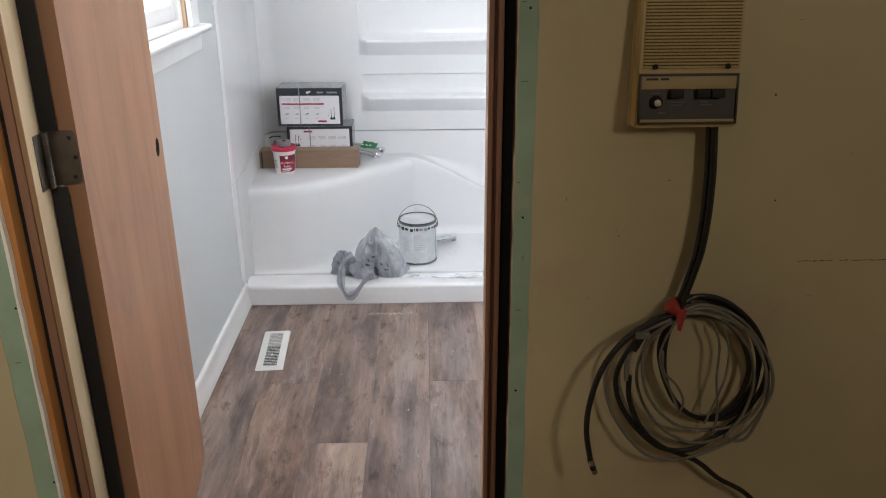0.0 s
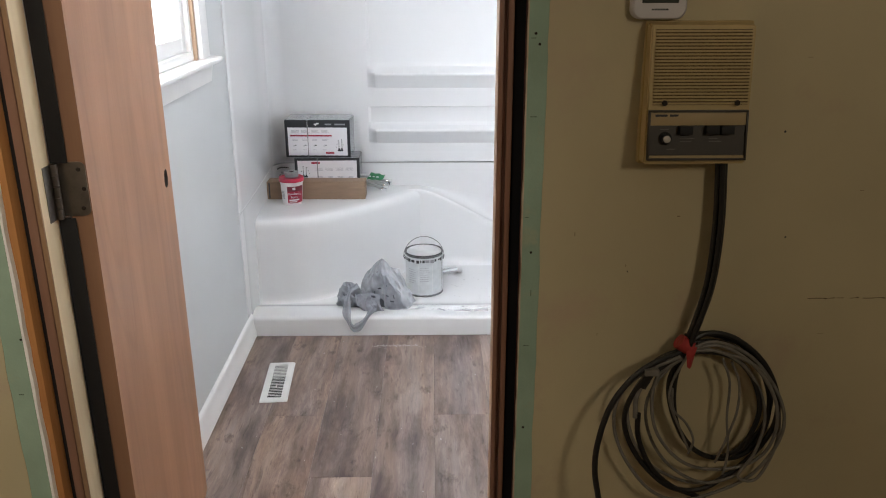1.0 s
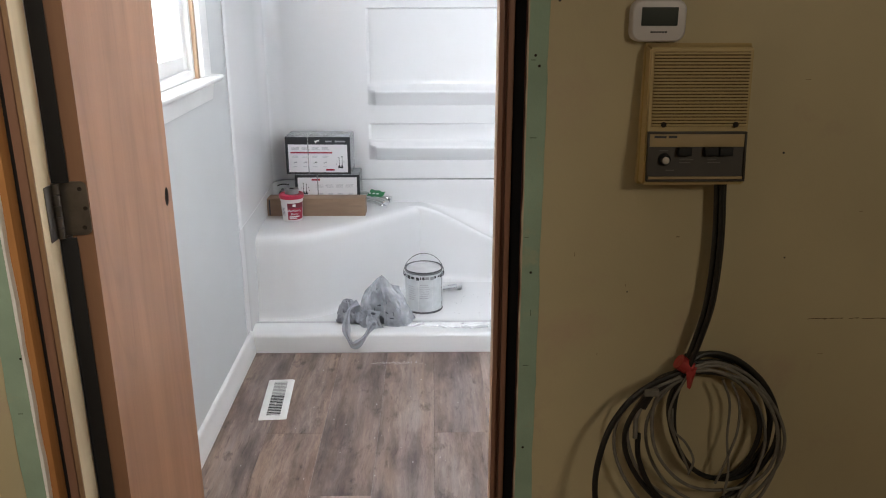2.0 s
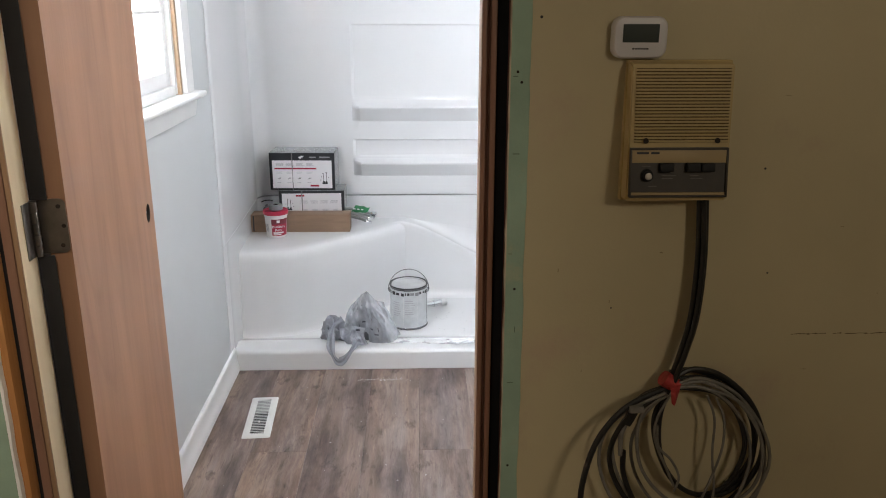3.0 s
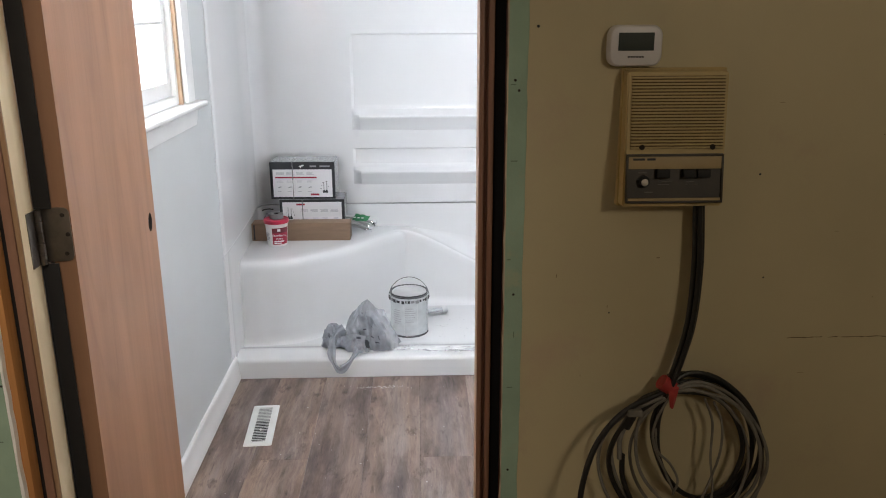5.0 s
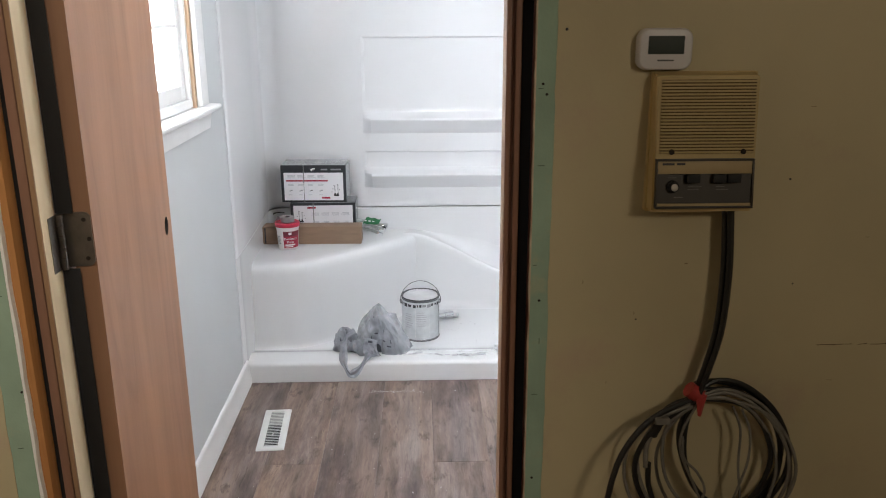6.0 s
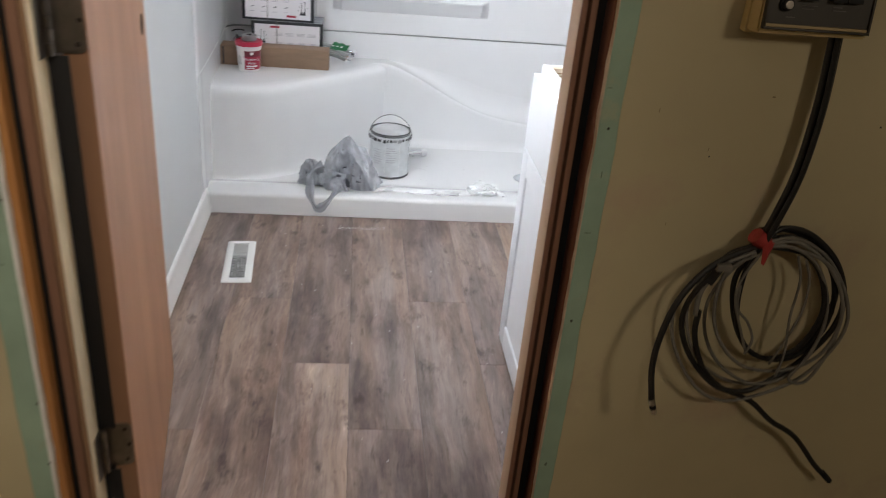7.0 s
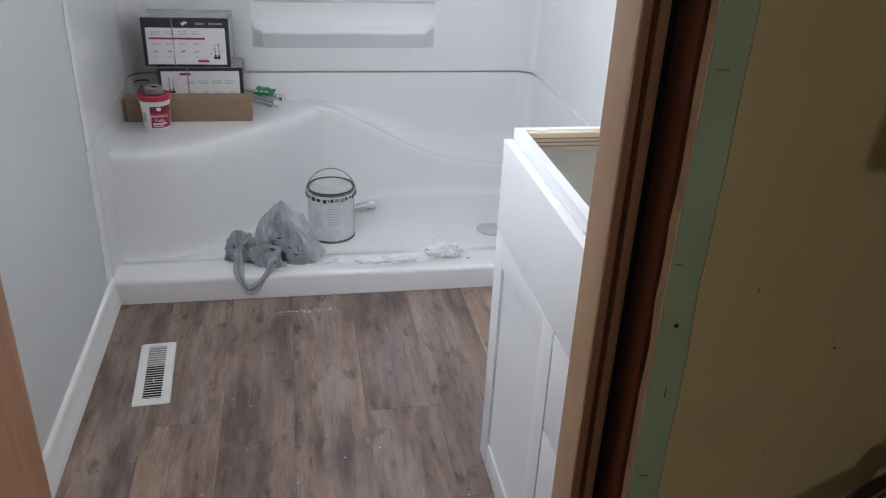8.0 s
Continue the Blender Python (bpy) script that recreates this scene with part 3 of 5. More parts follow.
def door():
    """Built with its lit face on local x = 0, from the hinge edge at y = 0 to the latch edge; then swung open."""
    d = thing("door_1", HINGE, "open reddish cherry laminate door with a bare knob bore", "door", kind="structure")
    w, t, z0, z1, zk, yk, r = 0.695, 0.033, 0.022, 2.02, 0.947, 0.630, 0.0225
    bm = bmesh.new()
    # face skins round the bore
    ring = [(yk + r * math.cos(2 * math.pi * i / 32), zk + r * math.sin(2 * math.pi * i / 32)) for i in range(32)]
    def rim(i):
        a = 2 * math.pi * i / 32
        k = 0.035 / max(abs(math.cos(a)), abs(math.sin(a)))
        return (yk + k * math.cos(a), zk + k * math.sin(a))
    for x in (0.0, -t):
        inner = [bm.verts.new((x, *p)) for p in ring]
        outer = [bm.verts.new((x, *rim(i))) for i in range(32)]
        for i in range(32):
            j = (i + 1) % 32
            bm.faces.new((inner[i], inner[j], outer[j], outer[i]))
        ys, zs = [0.0, yk - 0.035, yk + 0.035, w], [z0, zk - 0.035, zk + 0.035, z1]
        for a in range(3):
            for b in range(3):
                if (a, b) != (1, 1):
                    bm.faces.new([bm.verts.new((x, y, z)) for y, z in ((ys[a], zs[b]), (ys[a + 1], zs[b]), (ys[a + 1], zs[b + 1]), (ys[a], zs[b + 1]))])
    bmesh.ops.remove_doubles(bm, verts=bm.verts, dist=1e-5)
    bm.transform(SWING)
    part("door_slab", bm, DOOR, d, "", 0)
    # Bore wall is coloured dark to stand for its unlit inside.
    lining = bmesh.new()
    a = [lining.verts.new((0, *p)) for p in ring]
    b = [lining.verts.new((-t, *p)) for p in ring]
    for i in range(32):
        lining.faces.new((a[i], a[(i + 1) % 32], b[(i + 1) % 32], b[i]))
    lining.transform(SWING)
    part("bore", lining, DARK, d, "empty knob bore, lining coloured dark for the shade inside", 60)
    e = boxes([(-t, 0, -0.0008, 0.0, z0, z1), (-t, 0, w, w + 0.0008, z0, z1), (-t, 0, 0, w, z0 - 0.0008, z0), (-t, 0, 0, w, z1, z1 + 0.0008)])
    e.transform(SWING)
    part("edge_band", e, DOOR_EDGE, d, "darker brown wood edge")
    lat = boxes([(-t * 0.72, -t * 0.28, yk + 0.0235, w + 0.002, zk - 0.010, zk + 0.010)], 0.002)
    add(lat, tube([(-t * 0.36, yk - 0.019, zk), (-t * 0.36, yk + 0.0225, zk)], 0.0075, 12))
    lat.transform(SWING)
    part("latch", lat, CHROME, d, "bare steel latch body inside the bore")
    for zc in (1.089, 0.374, 1.866):
        h = bmesh.new()
        lo, hi, q = zc - 0.0445, zc + 0.0445, 0.010
        outline = [(-t - 0.017, lo), (-0.0015 - q, lo)] + [(-0.0015 - q + q * math.sin(radians(15 * i)), lo + q - q * math.cos(radians(15 * i))) for i in range(1, 7)]
        outline += [(-0.0015 - q + q * math.cos(radians(15 * i)), hi - q + q * math.sin(radians(15 * i))) for i in range(7)] + [(-t - 0.017, hi)]
        add(h, prism([(u, v) for u, v in outline], "y", -0.0032, -0.0009))
        h.transform(SWING)
        leaf = part("hinge", h, STEEL, d, "worn dull steel butt hinge")
        k = bmesh.new()
        for i in range(5):
            add(k, tube([(-0.6490, 1.3310, zc - 0.0445 + 0.018 * i), (-0.6490, 1.3310, zc - 0.0445 + 0.018 * i + 0.0172)], 0.0058, 14))
        add(k, box(-0.6548, -0.6530, 1.304, 1.3305, zc - 0.0445, zc + 0.0445, 0.0006))
        part("knuckle", k, STEEL, leaf)
        s = bmesh.new()
        for dz, dx in ((-0.032, -0.012), (0.0, -0.007), (0.032, -0.012)):
            add(s, lathe([(0, 0), (0.0036, 0.0), (0.0030, 0.0012), (0, 0.0013)], 12), SWING @ Matrix.Translation((dx, -0.0032, zc + dz)) @ Matrix.Rotation(radians(90), 4, "X"))
        part("screw", s, DARK, leaf)
    return d

door()

# ---- shower ----
shower = thing("shower_stall", (0, 3.5, 0), "glossy white acrylic shower with corner seat, sloping rim and moulded shelves", "shower")

SX0, SX1 = -0.806, 0.745

def threshold():
    y0, y1, h = 3.099, 3.205, 0.090
    prof = [(y0, 0.0), (y0 + 0.002, 0.066), (y0 + 0.0035, 0.072), (y0 + 0.007, 0.0772), (y0 + 0.013, 0.0805), (y0 + 0.022, 0.0825), (y0 + 0.05, 0.0850), (y1 - 0.03, 0.0868), (y1 - 0.008, 0.0862), (y1 + 0.012, 0.0825), (y1 + 0.034, 0.0750), (y1 + 0.058, 0.0672), (y1 + 0.084, 0.0612), (y1 + 0.110, 0.0588), (y1 + 0.15, 0.058), (y1 + 0.3, 0.0578), (y1 + 0.5, 0.0578), (3.91, 0.0578), (3.91, 0.0)]
    bm = prism(prof, "x", XL + 0.0005, XR - 0.002)
    tail = [(3.1215, 0.0)] + [(3.1215, 0.0807)] + [(u, v - 0.0002) for u, v in prof if u > 3.1215 and v > 0] + [(3.91, 0.0)]
    return add(bm, prism(tail, "x", SX0 - 0.004, XL + 0.0004))

part("pan", threshold(), ACRYLIC, shower, "white pan with a low rounded threshold and fine scuffs", 60)

def seat_and_rim():
    front = curve_through([(-0.812, 3.328), (-0.76, 3.329), (-0.70, 3.334), (-0.61, 3.352), (-0.527, 3.400), (-0.441, 3.470), (-0.349, 3.556), (-0.252, 3.652), (-0.168, 3.742), (-0.113, 3.800)], 5)
    front = [(p[0], p[1]) for p in front]
    rows = []
    back = curve_through([(-0.175, 0.4225), (-0.113, 0.4235), (-0.038, 0.402), (0.071, 0.350), (0.183, 0.289), (0.298, 0.235), (0.415, 0.201), (0.582, 0.176), (0.755, 0.170)], 5)
    n = len(front)
    for i, (x, y) in enumerate(front):
        a, b = front[max(i - 1, 0)], front[min(i + 1, n - 1)]
        t = Vector((b[0] - a[0], b[1] - a[1])).normalized()
        nx, ny = t.y, -t.x
        s = i / (n - 1)
        draft = 0.030 * (1 - s) ** 0.7 + 0.002
        k = s * 1.25
        wall = (-0.812, 3.40 + 0.50 * min(1, k * 1.0)) if k < 1 else (-0.812 + (k - 1) / 0.25 * 0.70, 3.90)
        row = []
        for off, z in ((draft + 0.024, 0.0570), (draft + 0.013, 0.0630), (draft + 0.005, 0.0760), (draft, 0.10), (draft * 0.4, 0.30), (0.005, 0.380), (0.001, 0.398), (-0.004, 0.4085), (-0.012, 0.4165), (-0.026, 0.4212), (-0.062, 0.4235)):
            row.append((x + nx * off, y + ny * off, z))
        for f in (0.4, 0.7, 1.0):
            px, py = row[10][0], row[10][1]
            row.append((px + (wall[0] - px) * f, py + (wall[1] - py) * f, 0.4245))
        rows.append(row)
    bm = sheet([r for r in rows])
    rows2 = []
    for p in back:
        x, zt = p[0], p[1]
        cove = max(0.0, min(1.0, (x + 0.11) / 0.40))
        cove = cove * cove * (3 - 2 * cove)
        row = []
        for dy, z in ((-0.045, 0.0575), (-0.020, 0.062), (-0.006, 0.075), (-0.002, 0.095), (0.0, max(0.10, zt - 0.040)), (0.001, zt - 0.013), (0.0032, zt - 0.0065), (0.0075, zt - 0.0022), (0.014, zt)):
            row.append((x, 3.80 + dy, z))
        for k in range(10):
            a = math.pi / 2 * k / 9
            row.append((x, 3.820 + 0.0725 * math.sin(a), zt + 0.0005 + 0.10 * cove * (1 - math.cos(a))))
        rows2.append(row)
    sheet(rows2, bm)
    return bm

part("seat", seat_and_rim(), ACRYLIC, shower, "moulded corner seat running into a sloping back rim", 38)

def surround(zlist, wall, rad, depth, front=3.118, columns=(), lip=False, lap=False):
    """A U-shaped skin: left side, rounded corner, back, rounded corner, right side. depth(x, z) sets the back in or out."""
    path = [(XL + 0.002, front - 0.012, 0, 0), (XL + 0.0005, front + 0.004, 0, 0), (XL - 0.0008, front + 0.05, 0, 0), (XL - 0.004, 3.3, 0, 0), (XL - 0.010, 3.5, 0, 0), (SX0, wall - rad, 0, 0)]
    if lap:
        path = [(XL + 0.0003, 3.0455, 0, 0), (XL + 0.0030, 3.046, 0, 0), (XL + 0.0036, 3.048, 0, 0), (XL + 0.0034, 3.10, 0, 0), (XL + 0.0025, 3.2, 0, 0), (XL - 0.002, 3.4, 0, 0), (XL - 0.008, 3.6, 0, 0), (SX0, wall - rad, 0, 0)]
    for i in range(1, 9):
        a = math.pi / 2 * i / 8
        path.append((SX0 + rad - rad * math.cos(a), wall - rad + rad * math.sin(a), 0, 0))
    for x in columns:
        path.append((x, wall, 1, x))
    for i in range(0, 9):
        a = math.pi / 2 * (1 - i / 8)
        path.append((SX1 - rad + rad * math.cos(a), wall - rad + rad * math.sin(a), 0, 0))
    path += [(SX1, 3.4, 0, 0), (SX1, front, 0, 0), (SX1 + 0.008, front - 0.07, 0, 0), (SX1 + 0.0115, front - 0.075, 0, 0)]
    rows = []
    for z in zlist:
        rows.append([(x, y + (depth(c, z) if k else 0), z) for x, y, k, c in path])
    if lip:
        rows.append([(x - 0.02 if x < -0.7 else (x + 0.011 if x > 0.7 else x), y + (0.02 if y > 3.8 else 0), zlist[-1]) for x, y, k, c in path])
    return sheet(rows)

part("pan_wall", surround([0.05, 0.12, 0.3, 0.44, 0.520, 0.530, 0.5345], 3.893, 0.075, lambda x, z: 0.0, columns=(-0.5, -0.2, 0.1, 0.4), lip=True), ACRYLIC, shower, "lower white pan wall", 40)

SH = [(0.5385, 0), (0.60, 0), (0.628, 0.0), (0.632, -0.003), (0.690, -0.050), (0.697, -0.052), (0.703, -0.047), (0.716, -0.012), (0.730, 0.002), (0.750, 0.009), (0.785, 0.011), (0.797, 0.009), (0.804, 0.0),
      (0.84, 0), (0.888, 0.0), (0.892, -0.003), (0.950, -0.050), (0.957, -0.052), (0.963, -0.047), (0.978, -0.012), (0.990, 0.001), (1.01, 0.009), (1.15, 0.011), (1.31, 0.011), (1.322, 0.009), (1.329, 0.0), (1.6, 0), (2.02, 0)]

def shelf_depth(x, z):
    f = [d for h, d in SH if abs(h - z) < 1e-6][0]
    run = 0.038 if f < 0 else 0.012
    e = min((x + 0.352) / run, (0.340 - x) / run)
    return f * max(0.0, min(1.0, e))

part("surround_panel", surround([h for h, d in SH], 3.905, 0.07, shelf_depth, columns=(-0.6, -0.40, -0.352, -0.346, -0.340, -0.327, -0.314, -0.2, 0.0, 0.2, 0.302, 0.315, 0.328, 0.334, 0.340, 0.39, 0.55), lap=True), ACRYLIC, shower, "upper white surround with two moulded shelves", 22)
part("flange", box(XL + 0.0003, XL + 0.0022, 3.042, 3.1085, 0.1025, 0.536, 0.0006, 1), ACRYLIC, shower, "white mounting flange")
for run in ([(XL + 0.0022, 3.048, 0.5365), (XL + 0.0012, 3.17, 0.5365), (XL - 0.0008, 3.3, 0.5365), (XL - 0.0060, 3.5, 0.5365), (SX0 + 0.0006, 3.80, 0.5365)], [(SX1 + 0.004, 3.08, 0.5365), (SX1 - 0.0006, 3.12, 0.5365), (SX1 - 0.0006, 3.80, 0.5365)]):
    part("caulk_bead", tube(run, 0.0032, 8), ACRYLIC, shower, "white caulk bead along the side seam")
bm = lathe([(0, 0.0), (0.052, 0.0), (0.055, 0.003), (0.05, 0.006), (0.046, 0.005), (0.0, 0.005)], 36)
bm.transform(Matrix.Translation((0.50, 3.425, 0.058)))
part("drain", bm, CHROME, shower, "round chrome drain")

# ---- vanity ----
def vanity():
    v = thing("vanity_cabinet", (0.48, 1.83, 0), "white shaker vanity cabinet without a countertop, open at the top", "cabinet")
    xf, x1, y0, y1, zt = 0.21, XR - 0.003, 1.372, 2.272, 0.842
    xb = xf + 0.021
    part("side_panel", box(xb + 0.02, x1, y1 - 0.016, y1, 0, zt, 0.001), VANITY_WHITE, v)
    part("side_panel", box(xb + 0.02, x1, y0, y0 + 0.016, 0, zt, 0.001), VANITY_WHITE, v)
    part("inner_panel", box(xb + 0.021, x1 - 0.013, y1 - 0.0215, y1 - 0.0165, 0.1, zt - 0.03), VANITY_INSIDE, v, "bare beige inside")
    part("back_panel", box(x1 - 0.012, x1, y0 + 0.0165, y1 - 0.0165, 0.06, zt - 0.002), VANITY_INSIDE, v, "bare beige back panel")
    part("back_rail", box(x1 - 0.032, x1 - 0.013, y0 + 0.017, y1 - 0.022, zt - 0.085, zt - 0.001, 0.001), PLY, v, "ply fixing rail")
    part("side_rail", box(xb + 0.021, x1 - 0.033, y1 - 0.0385, y1 - 0.022, zt - 0.034, zt + 0.0005, 0.001), PLY, v, "raw plywood top rail with layered edge")
    for z in (zt - 0.011, zt - 0.019, zt - 0.027):
        part("ply_line", box(xb + 0.022, x1 - 0.034, y1 - 0.0392, y1 - 0.0386, z - 0.0012, z + 0.0012), EDGE_BROWN, v, "dark glue line of the plywood", 0)
    part("bottom_panel", box(xb + 0.021, x1 - 0.013, y0 + 0.0165, y1 - 0.0225, 0.06, 0.076), VANITY_INSIDE, v)
    part("face_frame", boxes([(xb, xb + 0.0195, y0, y0 + 0.04, 0, zt), (xb, xb + 0.0195, y1 - 0.04, y1, 0, zt), (xb, xb + 0.0195, y0 + 0.04, y1 - 0.04, zt - 0.05, zt), (xb, xb + 0.0195, y0 + 0.04, y1 - 0.04, 0.595, 0.635), (xb, xb + 0.0195, y0 + 0.04, y1 - 0.04, 0.0, 0.05), (xb, xb + 0.0195, 1.835, 1.875, 0.05, 0.595)], 0.001), VANITY_WHITE, v)
    def front(name, a, b, lo, hi, shaker):
        if not shaker:
            return part(name, box(xf, xb - 0.001, a, b, lo, hi, 0.0028), VANITY_WHITE, v)
        s = 0.062
        d = part(name, boxes([(xf, xb - 0.001, a, a + s, lo, hi), (xf, xb - 0.001, b - s, b, lo, hi), (xf, xb - 0.001, a + s, b - s, lo, lo + s + 0.008), (xf, xb - 0.001, a + s, b - s, hi - s, hi)], 0.0022), VANITY_WHITE, v)
        part("centre_panel", box(xf + 0.006, xb - 0.004, a + s - 0.004, b - s + 0.004, lo + s, hi - s + 0.004), VANITY_WHITE, d)
        return d
    front("drawer_front", y0 + 0.002, y1 - 0.003, 0.6205, 0.8195, False)
    front("door", 1.857, y1 - 0.003, 0.012, 0.6165, True)
    front("drawer_front", y0 + 0.002, 1.852, 0.4195, 0.6165, False)
    front("drawer_front", y0 + 0.002, 1.852, 0.2155, 0.4155, False)
    front("drawer_front", y0 + 0.002, 1.852, 0.012, 0.2115, False)
    return v

vanity()

# ---- things in the bathroom ----
def floor_register():
    r = thing("floor_register", (-0.6185, 2.712, 0), "white enamelled floor register with dark slots", "floor register")
    cx, cy, w, d = -0.6185, 2.712, 0.097, 0.295
    sk = Matrix.Translation((cx, cy, 0)) @ Matrix.Rotation(radians(3.2), 4, "Z")
    a, c, h = 0.0245, 0.125, 0.0055
    def rounded(half_w, half_d, rad, z):
        out = []
        for k, (sx, sy) in enumerate(((1, 1), (-1, 1), (-1, -1), (1, -1))):
            for i in range(5):
                ang = radians(90 * k + 22.5 * i)
                out.append((sx * (half_w - rad) + rad * math.cos(ang), sy * (half_d - rad) + rad * math.sin(ang), z))
        return out + out[:1]
    bm = sheet([rounded(w / 2, d / 2, 0.006, 0.0), rounded(w / 2 - 0.0006, d / 2 - 0.0006, 0.006, 0.0022), rounded(w / 2 - 0.003, d / 2 - 0.003, 0.005, 0.0042), rounded(w / 2 - 0.010, d / 2 - 0.010, 0.003, h), rounded(a, c, 0.0005, h), rounded(a, c, 0.0005, 0.0008)])
    bmesh.ops.remove_doubles(bm, verts=bm.verts, dist=1e-6)
    bm.transform(sk)
    part("frame", bm, METAL_WHITE, r, "", 30)
    # Shallow black sheet in place of a deep duct; its darkness is painted.
    bm = box(-a, a, -c, c, 0.0002, 0.0008)
    bm.transform(sk)
    part("duct_shade", bm, BLACK, r, "black sheet standing in for the unlit duct below the slats", 0)
    bm = box(-a, a, 0.030, c, 0.0009, 0.0016)
    bm.transform(sk)
    part("damper", bm, DAMPER, r, "grey damper plate half closed", 0)
    n = 22
    for i in range(n):
        y = -c + 2 * c * (i + 0.5) / n
        bm = prism([(y - 0.0016, 0.0042), (y + 0.0006, 0.0045), (y + 0.0008, 0.0050), (y - 0.0014, 0.0047)], "x", -a, a)
        bm.transform(sk)
        part("slat", bm, METAL_WHITE, r, "", 0)
    bm = box(-0.002, 0.002, -0.052, -0.040, 0.0048, 0.0088, 0.001)
    bm.transform(sk)
    part("lever", bm, METAL_WHITE, r)

floor_register()

SEAT = 0.4245

def plate(face, u0, u1, v0, v1, lift=0.0006, thick=0.0005):
    """A thin printed patch on a face; face maps (u, v, out) to a place."""
    bm = bmesh.new()
    pts = [bm.verts.new(face(u, v, w)) for w in (lift, lift + thick) for u, v in ((u0, v0), (u1, v0), (u1, v1), (u0, v1))]
    for q in ((0, 1, 2, 3), (4, 5, 6, 7), (0, 1, 5, 4), (1, 2, 6, 5), (2, 3, 7, 6), (3, 0, 4, 7)):
        bm.faces.new([pts[i] for i in q])
    return bm

def carton(at, turn, w, d, h, label, flip):
    """A black and white fixture carton wrapped in clear film; the printed front looks along local -y."""
    m = Matrix.Translation(at) @ Matrix.Rotation(radians(turn), 4, "Z")
    t = thing("faucet_carton", at, label, "carton", "cartons on the shower seat")
    def put(name, bm, mat, parent, lab="", smooth=35.0):
        bm.transform(m)
        return part(name, bm, mat, parent, lab, smooth)
    put("carton_body", box(-w / 2, w / 2, 0, d, 0, h, 0.003), CARTON_BLACK, t)
    put("wrapped_top", box(-w / 2 + 0.003, w / 2 - 0.003, 0.003, d - 0.003, h, h + 0.0015), CARTON_TOP, t, "grey film-wrapped top")
    put("side_film", box(w / 2, w / 2 + 0.001, 0.004, d - 0.004, 0.004, h - 0.004), CARTON_TOP, t)
    face = lambda u, v, o: (-w / 2 + u * w, -o, v * h)
    lab = put("front_label", plate(face, 0.045, 0.955, 0.055, 0.93 if flip else 0.80), CARTON_WHITE, t, "white printed label panel", 0)
    def mark(u0, u1, v0, v1, mat, name="print_bar"):
        if flip:
            u0, u1 = 1 - u1, 1 - u0
        put(name, plate(face, u0, u1, v0, v1, 0.0013), mat, lab, "", 0)
    rnd = random.Random(5 + flip)
    if not flip:
        mark(0.08, 0.72, 0.565, 0.605, RED_INK, "red_stripe")
    mark(0.62 if not flip else 0.61, 0.75 if not flip else 0.74, 0.10 if not flip else 0.845, 0.15 if not flip else 0.895, RED_INK, "red_tag")
    for c in range(4):
        u = 0.10 + c * 0.155
        for k in range(3):
            mark(u, u + 0.09 + 0.04 * rnd.random(), 0.66 + 0.03 * k, 0.672 + 0.03 * k, PALE_INK)
        for k in range(2):
            mark(u + 0.005, u + 0.07 + 0.03 * rnd.random(), 0.455 + 0.03 * k, 0.467 + 0.03 * k, PALE_INK)
        mark(u + 0.02, u + 0.045, 0.30, 0.318, INK, "part_drawing")
        mark(u + 0.04, u + 0.072, 0.316, 0.340, BLACK_INK if c == 2 else INK, "part_drawing")
        mark(u + 0.01, u + 0.07, 0.20, 0.212, PALE_INK)
    # the small drawing of the fixture
    up = 0.30 if flip else 0.0
    for u0, u1, v0, v1 in ((0.805, 0.885, 0.17, 0.215), (0.815, 0.84, 0.215, 0.25), (0.855, 0.88, 0.215, 0.25), (0.822, 0.829, 0.25, 0.45), (0.868, 0.875, 0.25, 0.48), (0.805, 0.83, 0.445, 0.455), (0.775, 0.787, 0.27, 0.29), (0.79, 0.798, 0.35, 0.375), (0.895, 0.903, 0.33, 0.35), (0.858, 0.88, 0.475, 0.485)):
        mark(u0, u1, v0 + up, v1 + up, BLACK_INK, "fixture_drawing")
    if not flip:
        for u0, u1 in ((0.47, 0.52), (0.62, 0.72), (0.77, 0.93)):
            put("print_bar", plate(face, u0, u1, 0.865, 0.905), INK, t, "", 0)
        for u0, u1, v0, v1 in ((0.455, 0.50, 0.875, 0.90), (0.485, 0.53, 0.893, 0.925), (0.470, 0.487, 0.845, 0.875)):
            put("emblem", plate(face, u0, u1, v0, v1, 0.0012), WHITE_INK, t, "", 0)
    strap = boxes([(-w * 0.155, -w * 0.140, -0.0022, -0.0016, 0.0, h), (-w * 0.155, -w * 0.140, -0.0022, d, h + 0.0016, h + 0.0024)])
    put("strap", strap, CLEAR, t, "clear packing strap", 0)
    return t

carton((-0.536, 3.735, SEAT), 0.5, 0.298, 0.145, 0.171, "black and white fixture carton standing under another carton", 1)
carton((-0.574, 3.739, SEAT + 0.1735), -1.8, 0.297, 0.150, 0.172, "film-wrapped black and white fixture carton stacked on another", 0)

